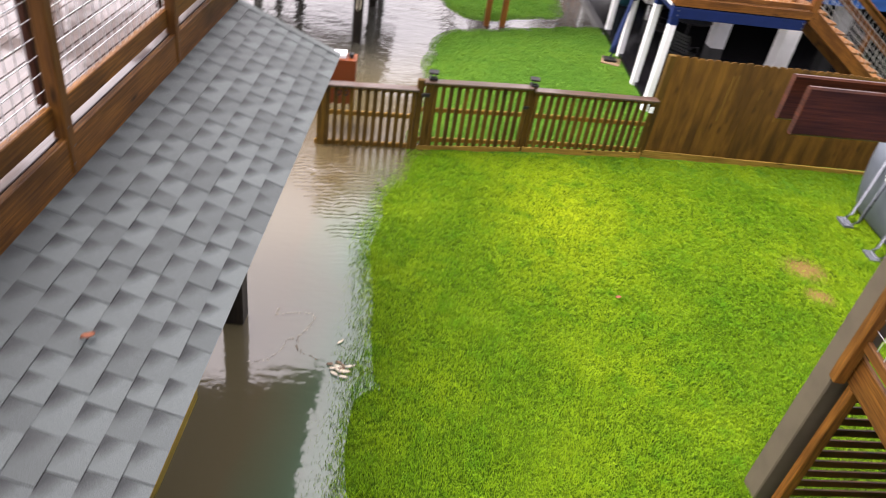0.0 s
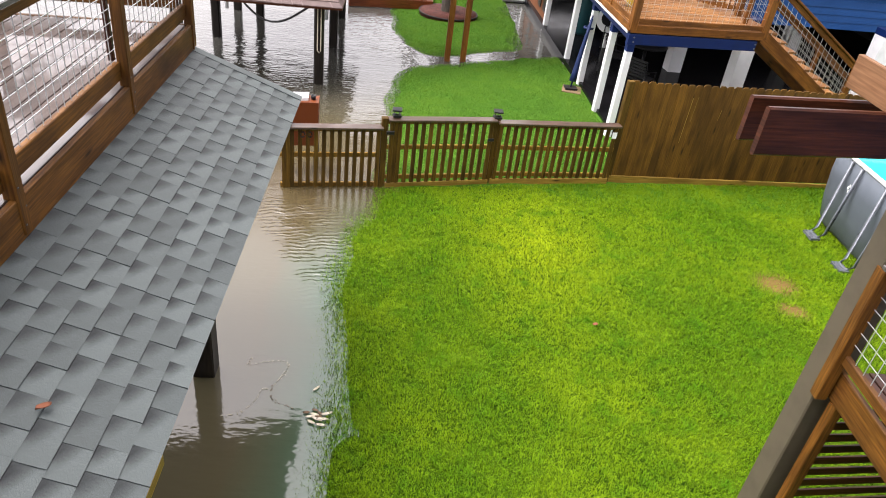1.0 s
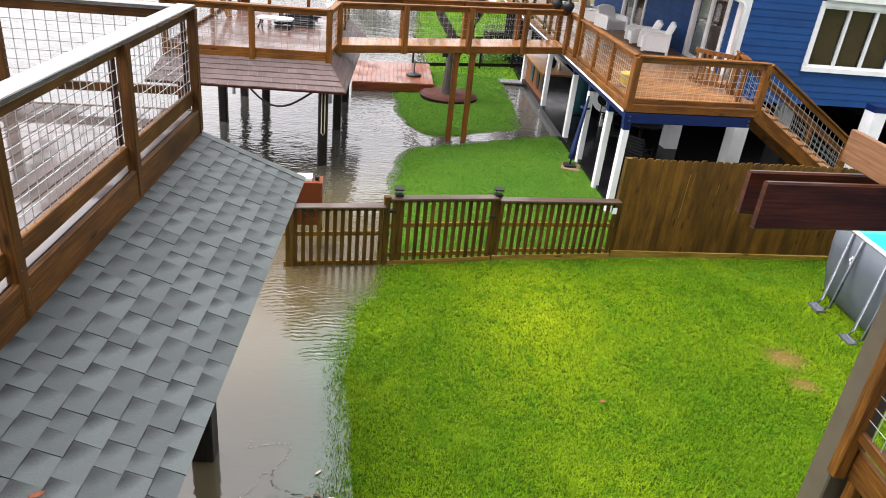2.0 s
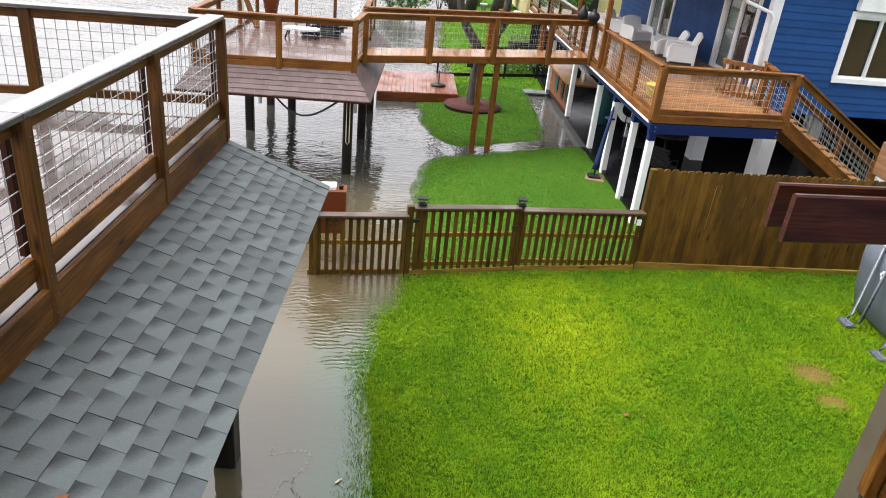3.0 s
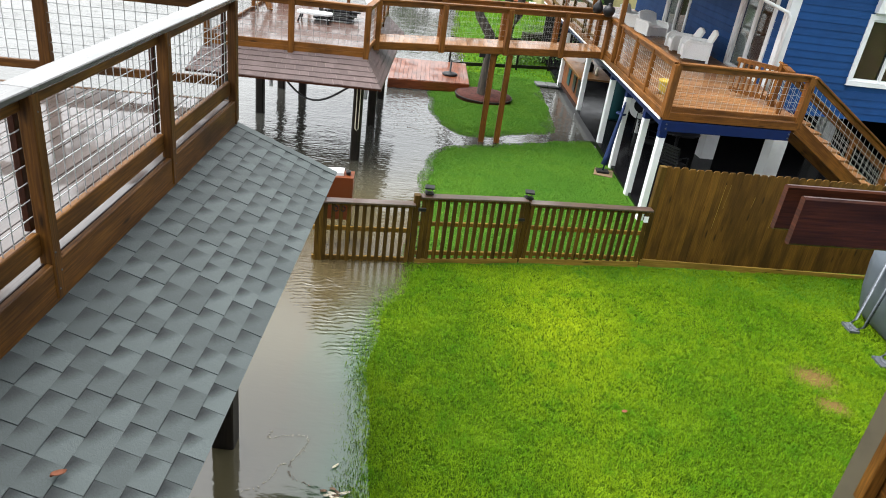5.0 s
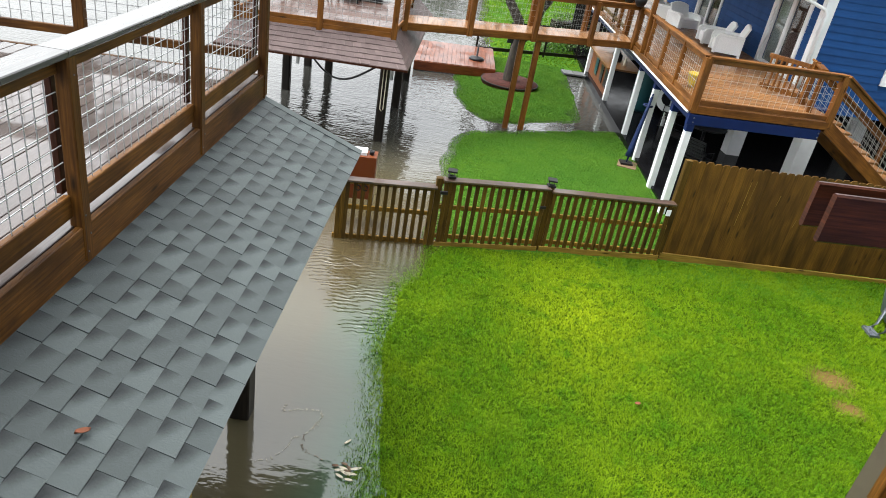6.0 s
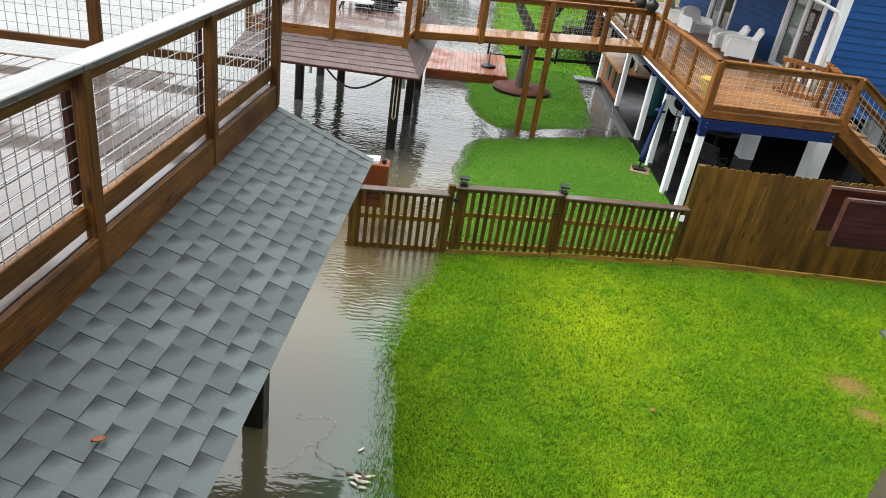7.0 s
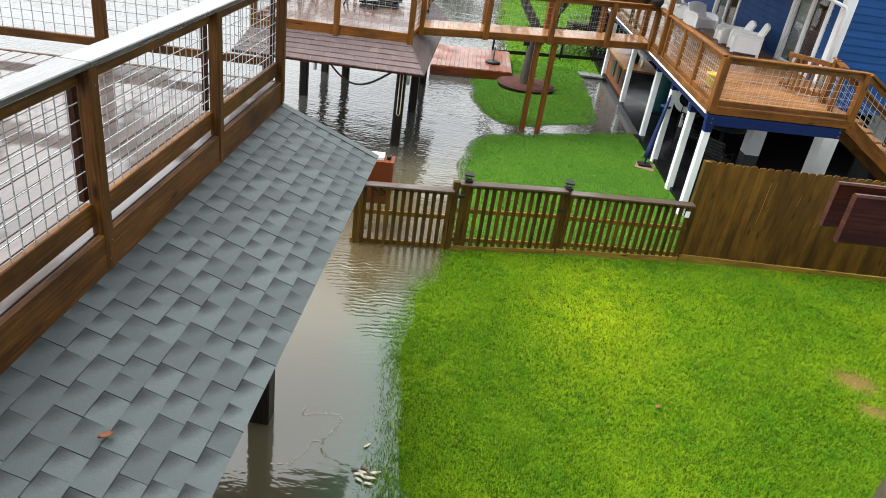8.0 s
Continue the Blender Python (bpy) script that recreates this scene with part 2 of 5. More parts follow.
def ground_material():
    m, n, l, b = material("lawn_soil")
    geo = n.new("ShaderNodeNewGeometry").outputs["Position"]
    sep = n.new("ShaderNodeSeparateXYZ")
    l.new(geo, sep.inputs[0])
    a, f = noise_node(n, l, geo, 0.9, 4.0), noise_node(n, l, geo, 45.0, 4.0)
    c = mix_nodes(n, l, ramp(n, l, f, 0.3, 0.7), (0.010, 0.026, 0.002), (0.03, 0.07, 0.003))
    c = mix_nodes(n, l, ramp(n, l, a, 0.5, 0.75), c, (0.07, 0.125, 0.006))
    for px, py, r in ((5.8, 8.25, 0.42), (5.75, 7.6, 0.28)):
        d = n.new("ShaderNodeVectorMath")
        d.operation = "DISTANCE"
        d.inputs[1].default_value = (px, py, 0.15)
        l.new(geo, d.inputs[0])
        c = mix_nodes(n, l, ramp(n, l, d.outputs["Value"], r, r * 0.4), c, (0.13, 0.085, 0.028))
    thatch = mix_nodes(n, l, ramp(n, l, f, 0.3, 0.7), (0.035, 0.1, 0.01), (0.06, 0.15, 0.016))
    c = mix_nodes(n, l, ramp(n, l, sep.outputs[1], 10.4, 10.9), c, thatch)
    c = mix_nodes(n, l, ramp(n, l, sep.outputs[2], 0.0, -0.06), c, (0.05, 0.04, 0.025))
    l.new(c, b.inputs["Base Color"])
    b.inputs["Roughness"].default_value = 0.9
    b.inputs["Specular IOR Level"].default_value = 0.03
    bump(n, l, b, f, 0.8, 0.03)
    return m


def grass_material(name, dark, light, yellow, pale, deep):
    m, n, l, b = material(name)
    geo = n.new("ShaderNodeNewGeometry")
    rnd, pos = geo.outputs["Random Per Island"], geo.outputs["Position"]
    a = noise_node(n, l, pos, 0.55, 4.0)
    a2 = noise_node(n, l, pos, 3.5, 3.0)
    c = mix_nodes(n, l, rnd, dark, light)
    c = mix_nodes(n, l, ramp(n, l, a, 0.42, 0.9), c, yellow)
    # brighter patch painted into the blades where the middle of the lawn looks lit
    lit_patch = n.new("ShaderNodeVectorMath")
    lit_patch.operation = "DISTANCE"
    l.new(mapped(n, l, pos, (0.75, 0.42, 0.0)), lit_patch.inputs[0])
    lit_patch.inputs[1].default_value = (1.75, 3.7, 0.0)
    spread = n.new("ShaderNodeMath")
    spread.operation = "MULTIPLY_ADD"
    l.new(a, spread.inputs[0])
    spread.inputs[1].default_value = 1.4
    l.new(lit_patch.outputs["Value"], spread.inputs[2])
    c = mix_nodes(n, l, ramp(n, l, spread.outputs[0], 1.75, 0.7), c, pale)
    c = mix_nodes(n, l, ramp(n, l, a2, 0.5, 0.2), c, deep)
    l.new(c, b.inputs["Base Color"])
    b.inputs["Roughness"].default_value = 0.6
    b.inputs["Specular IOR Level"].default_value = 0.06
    return m


def shingle_material(name, dark, light):
    """Granulated tab with a printed darker band towards its upper end (v of the UV) and mottled granules."""
    m, n, l, b = material(name)
    uv = n.new("ShaderNodeTexCoord").outputs["UV"]
    obj = n.new("ShaderNodeTexCoord").outputs["Object"]
    info = n.new("ShaderNodeObjectInfo").outputs["Random"]
    sep = n.new("ShaderNodeSeparateXYZ")
    l.new(uv, sep.inputs[0])
    gran = noise_node(n, l, uv, 90.0, 3.0, 0.7)
    blot = noise_node(n, l, obj, 5.0, 3.0)
    band = n.new("ShaderNodeMath")
    band.operation = "MULTIPLY_ADD"
    l.new(noise_node(n, l, mapped(n, l, uv, (3.0, 1.2, 1.0)), 1.0, 3.0), band.inputs[0])
    band.inputs[1].default_value = 0.5
    l.new(sep.outputs[1], band.inputs[2])
    side = n.new("ShaderNodeMath")
    side.operation = "MULTIPLY_ADD"
    l.new(sep.outputs[0], side.inputs[0])
    side.inputs[1].default_value = 3.4
    l.new(band.outputs[0], side.inputs[2])
    much = n.new("ShaderNodeMath")
    much.operation = "MULTIPLY"
    l.new(ramp(n, l, side.outputs[0], 0.75, 1.32), much.inputs[0])
    l.new(ramp_to(n, l, info, 0.68, 1.0), much.inputs[1])
    c = mix_nodes(n, l, much.outputs[0], light, dark)
    c = mix_nodes(n, l, ramp(n, l, gran, 0.3, 0.75), c, tuple(v * 0.55 for v in dark))
    c = mix_nodes(n, l, ramp(n, l, blot, 0.45, 0.8), c, tuple(v * 0.55 for v in light))
    hs = n.new("ShaderNodeHueSaturation")
    l.new(ramp_to(n, l, info, 0.78, 1.16), hs.inputs["Value"])
    l.new(c, hs.inputs["Color"])
    l.new(hs.outputs[0], b.inputs["Base Color"])
    l.new(ramp_to(n, l, blot, 0.35, 0.6), b.inputs["Roughness"])
    b.inputs["Specular IOR Level"].default_value = 0.2
    bump(n, l, b, gran, 0.25, 0.003)
    return m


M_BARK, M_GLASS, M_WATER, M_GROUND = bark_material(), glass_material(), water_material(), ground_material()
M_GRASS = grass_material("lawn_blades", (0.044, 0.115, 0.002), (0.135, 0.25, 0.005), (0.215, 0.315, 0.006), (0.26, 0.35, 0.007), (0.055, 0.165, 0.004))
M_GRASS_FAR = grass_material("neighbour_blades", (0.045, 0.13, 0.014), (0.1, 0.22, 0.022), (0.12, 0.235, 0.022), (0.12, 0.24, 0.02), (0.05, 0.15, 0.016))
M_SHINGLE = shingle_material("slate_grey_shingle", (0.012, 0.014, 0.015), (0.122, 0.145, 0.143))
M_SHINGLE_BROWN = shingle_material("brown_grey_shingle", (0.13, 0.092, 0.088), (0.27, 0.195, 0.185))


# ---- mesh helpers ----
def link_mesh(name, bm, mat):
    me = bpy.data.meshes.new(name)
    bm.to_mesh(me)
    bm.free()
    me.materials.append(mat)
    return me


def thing(name, base, label, category, group="", kind=""):
    e = new(name)
    e.empty_display_size = 0.2
    e.location = base
    return tagged(e, label, category, group, kind)


def part(name, bm, mat, parent=None, label=""):
    """Links a bmesh in world coordinates as one mesh object under its parent."""
    ob = new(name, link_mesh(name, bm, mat) if isinstance(bm, bmesh.types.BMesh) else bm)
    if parent:
        ob.parent = parent
        p, m = parent, Matrix.Identity(4)
        while p:
            m = p.matrix_basis.inverted() @ m if p.type == "EMPTY" else m
            p = p.parent
        ob.matrix_parent_inverse = m if parent.type == "EMPTY" else Matrix.Identity(4)
    if label:
        ob["label"] = label
    return ob


def frame_axes(p0, p1):
    a = (Vector(p1) - Vector(p0))
    length = a.length
    a.normalize()
    side = Vector((0, 0, 1)).cross(a)
    side = Vector((1, 0, 0)) if side.length < 1e-4 else side.normalized()
    return a, side, a.cross(side), length


def add_bar(bm, p0, p1, w, h, bevel=0.0, side_axis=None):
    """A beam from p0 to p1, w across (level) and h high, chamfered, with UVs in metres along its grain."""
    a, s, u, length = frame_axes(p0, p1)
    if side_axis is not None:
        s = Vector(side_axis).normalized()
        u = a.cross(s).normalized()
        s = u.cross(a)
    p0 = Vector(p0)
    uvl = bm.loops.layers.uv.verify()
    b = min(bevel, w * 0.3, h * 0.3)
    ring = [(-w / 2 + b, -h / 2), (w / 2 - b, -h / 2), (w / 2, -h / 2 + b), (w / 2, h / 2 - b), (w / 2 - b, h / 2), (-w / 2 + b, h / 2), (-w / 2, h / 2 - b), (-w / 2, -h / 2 + b)] if b else [(-w / 2, -h / 2), (w / 2, -h / 2), (w / 2, h / 2), (-w / 2, h / 2)]
    k = len(ring)
    off = random.random() * 50
    rows = [[bm.verts.new(p0 + a * t + s * x + u * y) for x, y in ring] for t in (0, length)]
    around = [0.0]
    for i in range(k):
        (x0, y0), (x1, y1) = ring[i], ring[(i + 1) % k]
        around.append(around[-1] + math.hypot(x1 - x0, y1 - y0))
    for i in range(k):
        j = (i + 1) % k
        f = bm.faces.new((rows[0][i], rows[0][j], rows[1][j], rows[1][i]))
        for lo, (uu, vv) in zip(f.loops, ((0, around[i]), (0, around[i + 1]), (length, around[i + 1]), (length, around[i]))):
            lo[uvl].uv = (uu + off, vv + off)
    for rr, rev in ((rows[0], True), (rows[1], False)):
        f = bm.faces.new(list(reversed(rr)) if rev else rr)
        for lo in f.loops:
            d = lo.vert.co - p0
            lo[uvl].uv = (d.dot(s) * 0.3 + off, d.dot(u) + off)
    return bm


def bar(name, p0, p1, w, h, mat, parent=None, bevel=0.006, label="", side_axis=None):
    return part(name, add_bar(bmesh.new(), p0, p1, w, h, bevel, side_axis), mat, parent, label)


def post(name, x, y, z0, z1, w, mat, parent=None, d=None, axis=(1, 0, 0), bevel=0.008, label=""):
    return bar(name, (x, y, z0), (x, y, z1), w, d or w, mat, parent, bevel, label, axis)


def add_tube(bm, pts, r, seg=8, r1=None, caps=True):
    """A round tube through points, tapering to r1."""
    pts = [Vector(p) for p in pts]
    rings = []
    for i, p in enumerate(pts):
        d = (pts[min(i + 1, len(pts) - 1)] - pts[max(i - 1, 0)]).normalized()
        s = d.cross(Vector((0.13, 0.21, 0.97)) if abs(d.z) < 0.9 else Vector((1, 0, 0))).normalized()
        u = d.cross(s)
        rr = r if r1 is None else r + (r1 - r) * i / (len(pts) - 1)
        rings.append([bm.verts.new(p + (s * math.cos(q) + u * math.sin(q)) * rr) for q in (2 * math.pi * k / seg for k in range(seg))])
    for a, b in zip(rings, rings[1:]):
        for k in range(seg):
            f = bm.faces.new((a[k], a[(k + 1) % seg], b[(k + 1) % seg], b[k]))
            f.smooth = True
    if caps:
        bm.faces.new(list(reversed(rings[0])))
        bm.faces.new(rings[-1])
    return bm


def tube(name, pts, r, mat, parent=None, seg=8, r1=None, label=""):
    return part(name, add_tube(bmesh.new(), pts, r, seg, r1), mat, parent, label)


def add_lathe(bm, x, y, z, profile, seg=20):
    """A turned shape from (radius, height) pairs."""
    rings = [[bm.verts.new((x + r * math.cos(2 * math.pi * k / seg), y + r * math.sin(2 * math.pi * k / seg), z + h)) for k in range(seg)] for r, h in profile]
    for a, b in zip(rings, rings[1:]):
        for k in range(seg):
            bm.faces.new((a[k], a[(k + 1) % seg], b[(k + 1) % seg], b[k])).smooth = True
    bm.faces.new(list(reversed(rings[0])))
    bm.faces.new(rings[-1])
    return bm


def add_prism(bm, corners, z0, z1):
    """An upright slab over a plan outline (counter-clockwise); z may be a number or one per corner."""
    k = len(corners)
    za = z0 if isinstance(z0, (list, tuple)) else [z0] * k
    zb = z1 if isinstance(z1, (list, tuple)) else [z1] * k
    lo = [bm.verts.new((x, y, z)) for (x, y), z in zip(corners, za)]
    hi = [bm.verts.new((x, y, z)) for (x, y), z in zip(corners, zb)]
    for i in range(k):
        j = (i + 1) % k
        bm.faces.new((lo[i], lo[j], hi[j], hi[i]))
    bm.faces.new(list(reversed(lo)))
    bm.faces.new(hi)
    return bm


def lerp2(a, b, t):
    return (a[0] + (b[0] - a[0]) * t, a[1] + (b[1] - a[1]) * t)


def wire_panel(parent, a, b, za, zb, dz=0.0, step=0.105, r=0.0016, name="wire_mesh"):
    """Welded wire between plan points a and b, from za to zb; dz: rise from a to b (sloped panels)."""
    bm = bmesh.new()
    length = math.dist(a, b)
    n = max(2, round(length / step))
    for i in range(1, n):
        x, y = lerp2(a, b, i / n)
        k = dz * i / n
        add_bar(bm, (x, y, za + k), (x, y, zb + k), 2 * r, 2 * r)
    m = max(2, round((zb - za) / step))
    for j in range(1, m):
        z = za + (zb - za) * j / m
        add_bar(bm, (*a, z), (*b, z + dz), 2 * r, 2 * r)
    return part(name, bm, M_WIRE, parent, "galvanised square wire mesh")


def railing(name, a, b, cuts, foot, zdeck, ztop, label, mats, cap=0.14, group="", out=(0, 0), bottom=0.08, first=True, last=True, post_w=0.09, wire=0.0023, rail_h=0.09, mesh=0.125, stile=False, joint=None):
    """A timber railing from a to b: posts at the fractions in cuts, a flat cap, rails and wire panels. out: outward offset of the posts."""
    m_post, m_cap, m_rail = mats
    t = thing(name, (*lerp2(a, b, 0.5), foot), label, "railing", group)
    ax = (b[0] - a[0], b[1] - a[1], 0)
    sh = lambda p: (p[0] + out[0], p[1] + out[1])
    for i, c in enumerate(cuts):
        if (i == 0 and not first) or (i == len(cuts) - 1 and not last):
            continue
        x, y = sh(lerp2(a, b, c))
        post("post", x, y, foot, ztop - 0.04, post_w, m_post, t, axis=ax)
    for c0, c1 in ((0, joint - 0.0003), (joint + 0.0003, 1)) if joint else ((0, 1),):
        bar("cap", (*lerp2(a, b, c0), ztop - 0.02), (*lerp2(a, b, c1), ztop - 0.02), cap, 0.04, m_cap, t, 0.006, "flat wet cap board")
    for c0, c1 in zip(cuts, cuts[1:]):
        p, q = lerp2(a, b, c0), lerp2(a, b, c1)
        k = post_w / 2 / math.dist(p, q)
        p2, q2 = lerp2(p, q, k), lerp2(p, q, 1 - k)
        bar("top_rail", (*p2, ztop - 0.09), (*q2, ztop - 0.09), 0.04, 0.095, m_rail, t)
        zb = zdeck + bottom
        bar("bottom_rail", (*p2, zb + rail_h / 2), (*q2, zb + rail_h / 2), 0.045, rail_h, m_rail, t)
        if wire:
            wire_panel(t, p2, q2, zb + rail_h, ztop - 0.135, step=mesh, r=wire)
        if stile:
            x, y = lerp2(a, b, c1)
            post("panel_stile", x - 0.045, y - 0.015, zb + rail_h, ztop - 0.1, 0.05, M_RAIL_DARK, t, 0.04, (0, 1, 0), 0.004, "dark red inner upright holding the mesh")
    return t


def planks(parent, corners, along, width, z, thick, mat, gap=0.006, name="deck_board"):
    """Deck boards filling the quad a-b-c-d (a-b one edge, d-c the far edge); boards run from a-b to d-c when along, else across."""
    a, b, c, d = corners
    if not along:
        a, b, c, d = b, c, d, a
    n = max(1, round((math.dist(a, b) + math.dist(d, c)) / 2 / width))
    for i in range(n):
        p, q = lerp2(a, b, (i + 0.5) / n), lerp2(d, c, (i + 0.5) / n)
        dz = random.uniform(-0.002, 0.002)
        bar(name, (*p, z - thick / 2 + dz), (*q, z - thick / 2 + dz), math.dist(a, b) / n - gap, thick, mat, parent, 0.004)


# ---- ground and water ----
LAWN = [(-0.02, 10.35), (-0.12, 9.6), (-0.3, 8.8), (-0.45, 7.9), (-0.42, 7.0), (-0.3, 6.2), (-0.2, 5.6), (-0.25, 4.5), (-0.3, 2.0), (-0.3, -40), (60, -40), (60, 11.2), (4.0, 11.2)]
BACK = [(-0.05, 10.3), (60, 11.0), (60, 19.5), (4.36, 18.47), (2.65, 17.6), (1.44, 17.0), (0.7, 16.6), (0.32, 16.1), (0.12, 15.4), (0.06, 14.4), (0.1, 12.5)]
ISLE = [(-0.07, 21.4), (0.0, 20.2), (0.16, 19.2), (0.4, 18.4), (0.8, 17.85), (1.2, 17.72), (1.75, 18.15), (3.25, 19.05), (3.43, 21.7), (3.36, 24.3), (7, 25.0), (70, 22), (300, 60), (300, 900), (30, 900), (4, 60), (0.6, 44), (0.4, 30), (0.95, 26.2), (0.6, 25)]


def signed_distance(px, py, poly):
    """Distance to a plan outline, positive inside."""
    inside = np.zeros(px.shape, bool)
    best = np.full(px.shape, 1e9)
    for (x0, y0), (x1, y1) in zip(poly, poly[1:] + poly[:1]):
        dx, dy = x1 - x0, y1 - y0
        t = np.clip(((px - x0) * dx + (py - y0) * dy) / (dx * dx + dy * dy), 0, 1)
        best = np.minimum(best, np.hypot(px - x0 - t * dx, py - y0 - t * dy))
        if dy:
            inside ^= ((y0 > py) != (y1 > py)) & (px < (py - y0) / dy * dx + x0)
    return np.where(inside, best, -best)


def ground_height(px, py):
    d = np.maximum(np.maximum(signed_distance(px, py, LAWN), signed_distance(px, py, BACK)), signed_distance(px, py, ISLE))
    wob = 0.012 * np.sin(px * 2.3 + 1.1 * np.sin(py * 1.7)) * np.cos(py * 1.9 + px) + 0.006 * np.sin(px * 7.1 + py * 3.3)
    up = 0.16 * (1 - np.exp(-np.maximum(d, 0) / 2.6))
    down = np.minimum(d, 0) * 0.16
    return np.maximum(up + down, -0.5) + wob * np.clip(1 + d, 0, 1)


def axis_lines(lo, hi, step, ends):
    core = list(np.arange(lo, hi + step / 2, step))
    left, right, s = [], [], step
    while core[0] - sum(left) > ends[0]:
        s *= 1.35
        left.append(s)
    s = step
    while core[-1] + sum(right) < ends[1]:
        s *= 1.35
        right.append(s)
    return np.array(list(reversed([core[0] - v for v in np.cumsum(left)])) + core + [core[-1] + v for v in np.cumsum(right)])


def sheet(name, xs, ys, zfun, mat, label, category):
    gx, gy = np.meshgrid(xs, ys)
    gz = zfun(gx, gy)
    co = np.stack([gx, gy, gz], -1).reshape(-1, 3)
    w, h = len(xs), len(ys)
    i = (np.arange(h - 1)[:, None] * w + np.arange(w - 1)[None, :]).reshape(-1)
    quads = np.stack([i, i + 1, i + w + 1, i + w], -1)
    me = bpy.data.meshes.new(name)
    me.from_pydata(co.tolist(), [], quads.tolist())
    me.polygons.foreach_set("use_smooth", [True] * len(me.polygons))
    me.materials.append(mat)
    return tagged(new(name, me), label, category, "", "structure")


sheet("ground", axis_lines(-3, 10, 0.12, (-900, 900)), axis_lines(3, 27, 0.14, (-300, 2500)), ground_height, M_GROUND, "lawn soil dipping under brown flood water", "ground")
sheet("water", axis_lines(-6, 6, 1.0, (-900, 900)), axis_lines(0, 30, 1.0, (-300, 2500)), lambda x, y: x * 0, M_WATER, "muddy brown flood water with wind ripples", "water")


def grass_patch(name, box, count, height, width, keep, label, mat=M_GRASS):
    """Loose blades of lawn grass, each one bent triangle pair."""
    rng = np.random.default_rng(len(name) + count)
    px, py = rng.uniform(box[0], box[1], count), rng.uniform(box[2], box[3], count)
    z = ground_height(px, py)
    ok = keep(px, py, z, rng.random(count))
    px, py, z = px[ok], py[ok], z[ok]
    n = len(px)
    ang = rng.uniform(0, 2 * np.pi, n)
    lean = rng.uniform(0.15, 0.95, n) * height * np.clip(1 + z * 10, 0.3, 1)
    tall = height * rng.uniform(0.5, 1.15, n)
    # tufts: neighbouring blades share height, lean and thickness
    tuft = rng.random((512, 512))
    jx, jy = px + rng.normal(0, 0.012, n), py + rng.normal(0, 0.012, n)
    cell = tuft[(jx / 0.028).astype(int) % 512, (jy / 0.034).astype(int) % 512]
    tall *= np.where((cell < 0.37) & (height > 0.04), 0.27, 0.65 + 0.55 * cell)
    tall = tall * np.clip(1 + z * 12, 0.35, 1) + np.clip(-z, 0, 0.07)
    wd = width * rng.uniform(0.6, 1.25, n) / 2
    dx, dy = np.cos(ang), np.sin(ang)
    base = np.stack([px, py, z - 0.004], -1)
    sidev = np.stack([-dy * wd, dx * wd, 0 * wd], -1)
    mid = base + np.stack([dx * lean * 0.4, dy * lean * 0.4, tall * 0.75], -1)
    tip = base + np.stack([dx * lean * 1.2, dy * lean * 1.2, tall], -1)
    v = np.stack([base - sidev, base + sidev, mid + sidev * 0.8, mid - sidev * 0.8, tip], 1).reshape(-1, 3)
    me = bpy.data.meshes.new(name)
    me.vertices.add(5 * n)
    me.vertices.foreach_set("co", v.astype(np.float32).reshape(-1))
    k = np.arange(n) * 5
    loops = np.stack([k, k + 1, k + 2, k + 3, k + 3, k + 2, k + 4], -1).reshape(-1)
    me.loops.add(7 * n)
    me.loops.foreach_set("vertex_index", loops.astype(np.int32))
    me.polygons.add(2 * n)
    st = np.stack([np.arange(n) * 7, np.arange(n) * 7 + 4], -1).reshape(-1)
    me.polygons.foreach_set("loop_start", st.astype(np.int32))
    me.update(calc_edges=True)
    me.materials.append(mat)
    return tagged(new(name, me), label, "grass", "", "stuff")


def bare(px, py):
    return np.minimum(np.hypot((px - 5.8) / 0.3, (py - 8.25) / 0.22), np.hypot((px - 5.75) / 0.2, (py - 7.6) / 0.14))


def keep_lawn(px, py, z, r):
    line = 10.36 + 0.2 * np.maximum(px, -0.1) - 0.045 * np.maximum(px - 4, 0)
    shore = np.clip((z + 0.075) / 0.075, 0, 1) ** 1.6
    return (py < line) & (r < shore) & (r < np.clip(bare(px, py) * 0.7 - 0.25, 0.1, 1)) & (z > -0.07)


grass_patch("lawn_grass", (-0.7, 9.0, 3.2, 12.2), 640000, 0.046, 0.0068, keep_lawn, "bright green mown lawn with paler patches, wet")
grass_patch("neighbour_lawn_grass", (-0.2, 4.4, 10.6, 18.6), 200000, 0.026, 0.012, lambda x, y, z, r: (z > -0.03) & (x < 4.42) & (y > 10.62 + 0.2 * x), "bright green wet lawn behind the picket fence", M_GRASS_FAR)
grass_patch("tree_lawn_grass", (-0.3, 3.5, 17.6, 25), 140000, 0.022, 0.017, lambda x, y, z, r: (z > -0.03) & (x < 3.45), "bright green lawn round the tree", M_GRASS_FAR)
grass_patch("far_lawn_grass", (-0.3, 9.0, 25, 44), 65000, 0.04, 0.03, lambda x, y, z, r: z > -0.03, "bright yellow-green lawn beyond the tree")

# ---- own deck with the grey shingled lean-to roof ----
RX, SKEW = -2.05, 0.14
railmats = (M_RAIL, M_CAP, M_RAIL)
PY = [-2.2, -0.2, 1.82, 3.83, 5.75, 7.6]
far_end = (-6.4, 7.6 + SKEW * (-6.4 - RX))

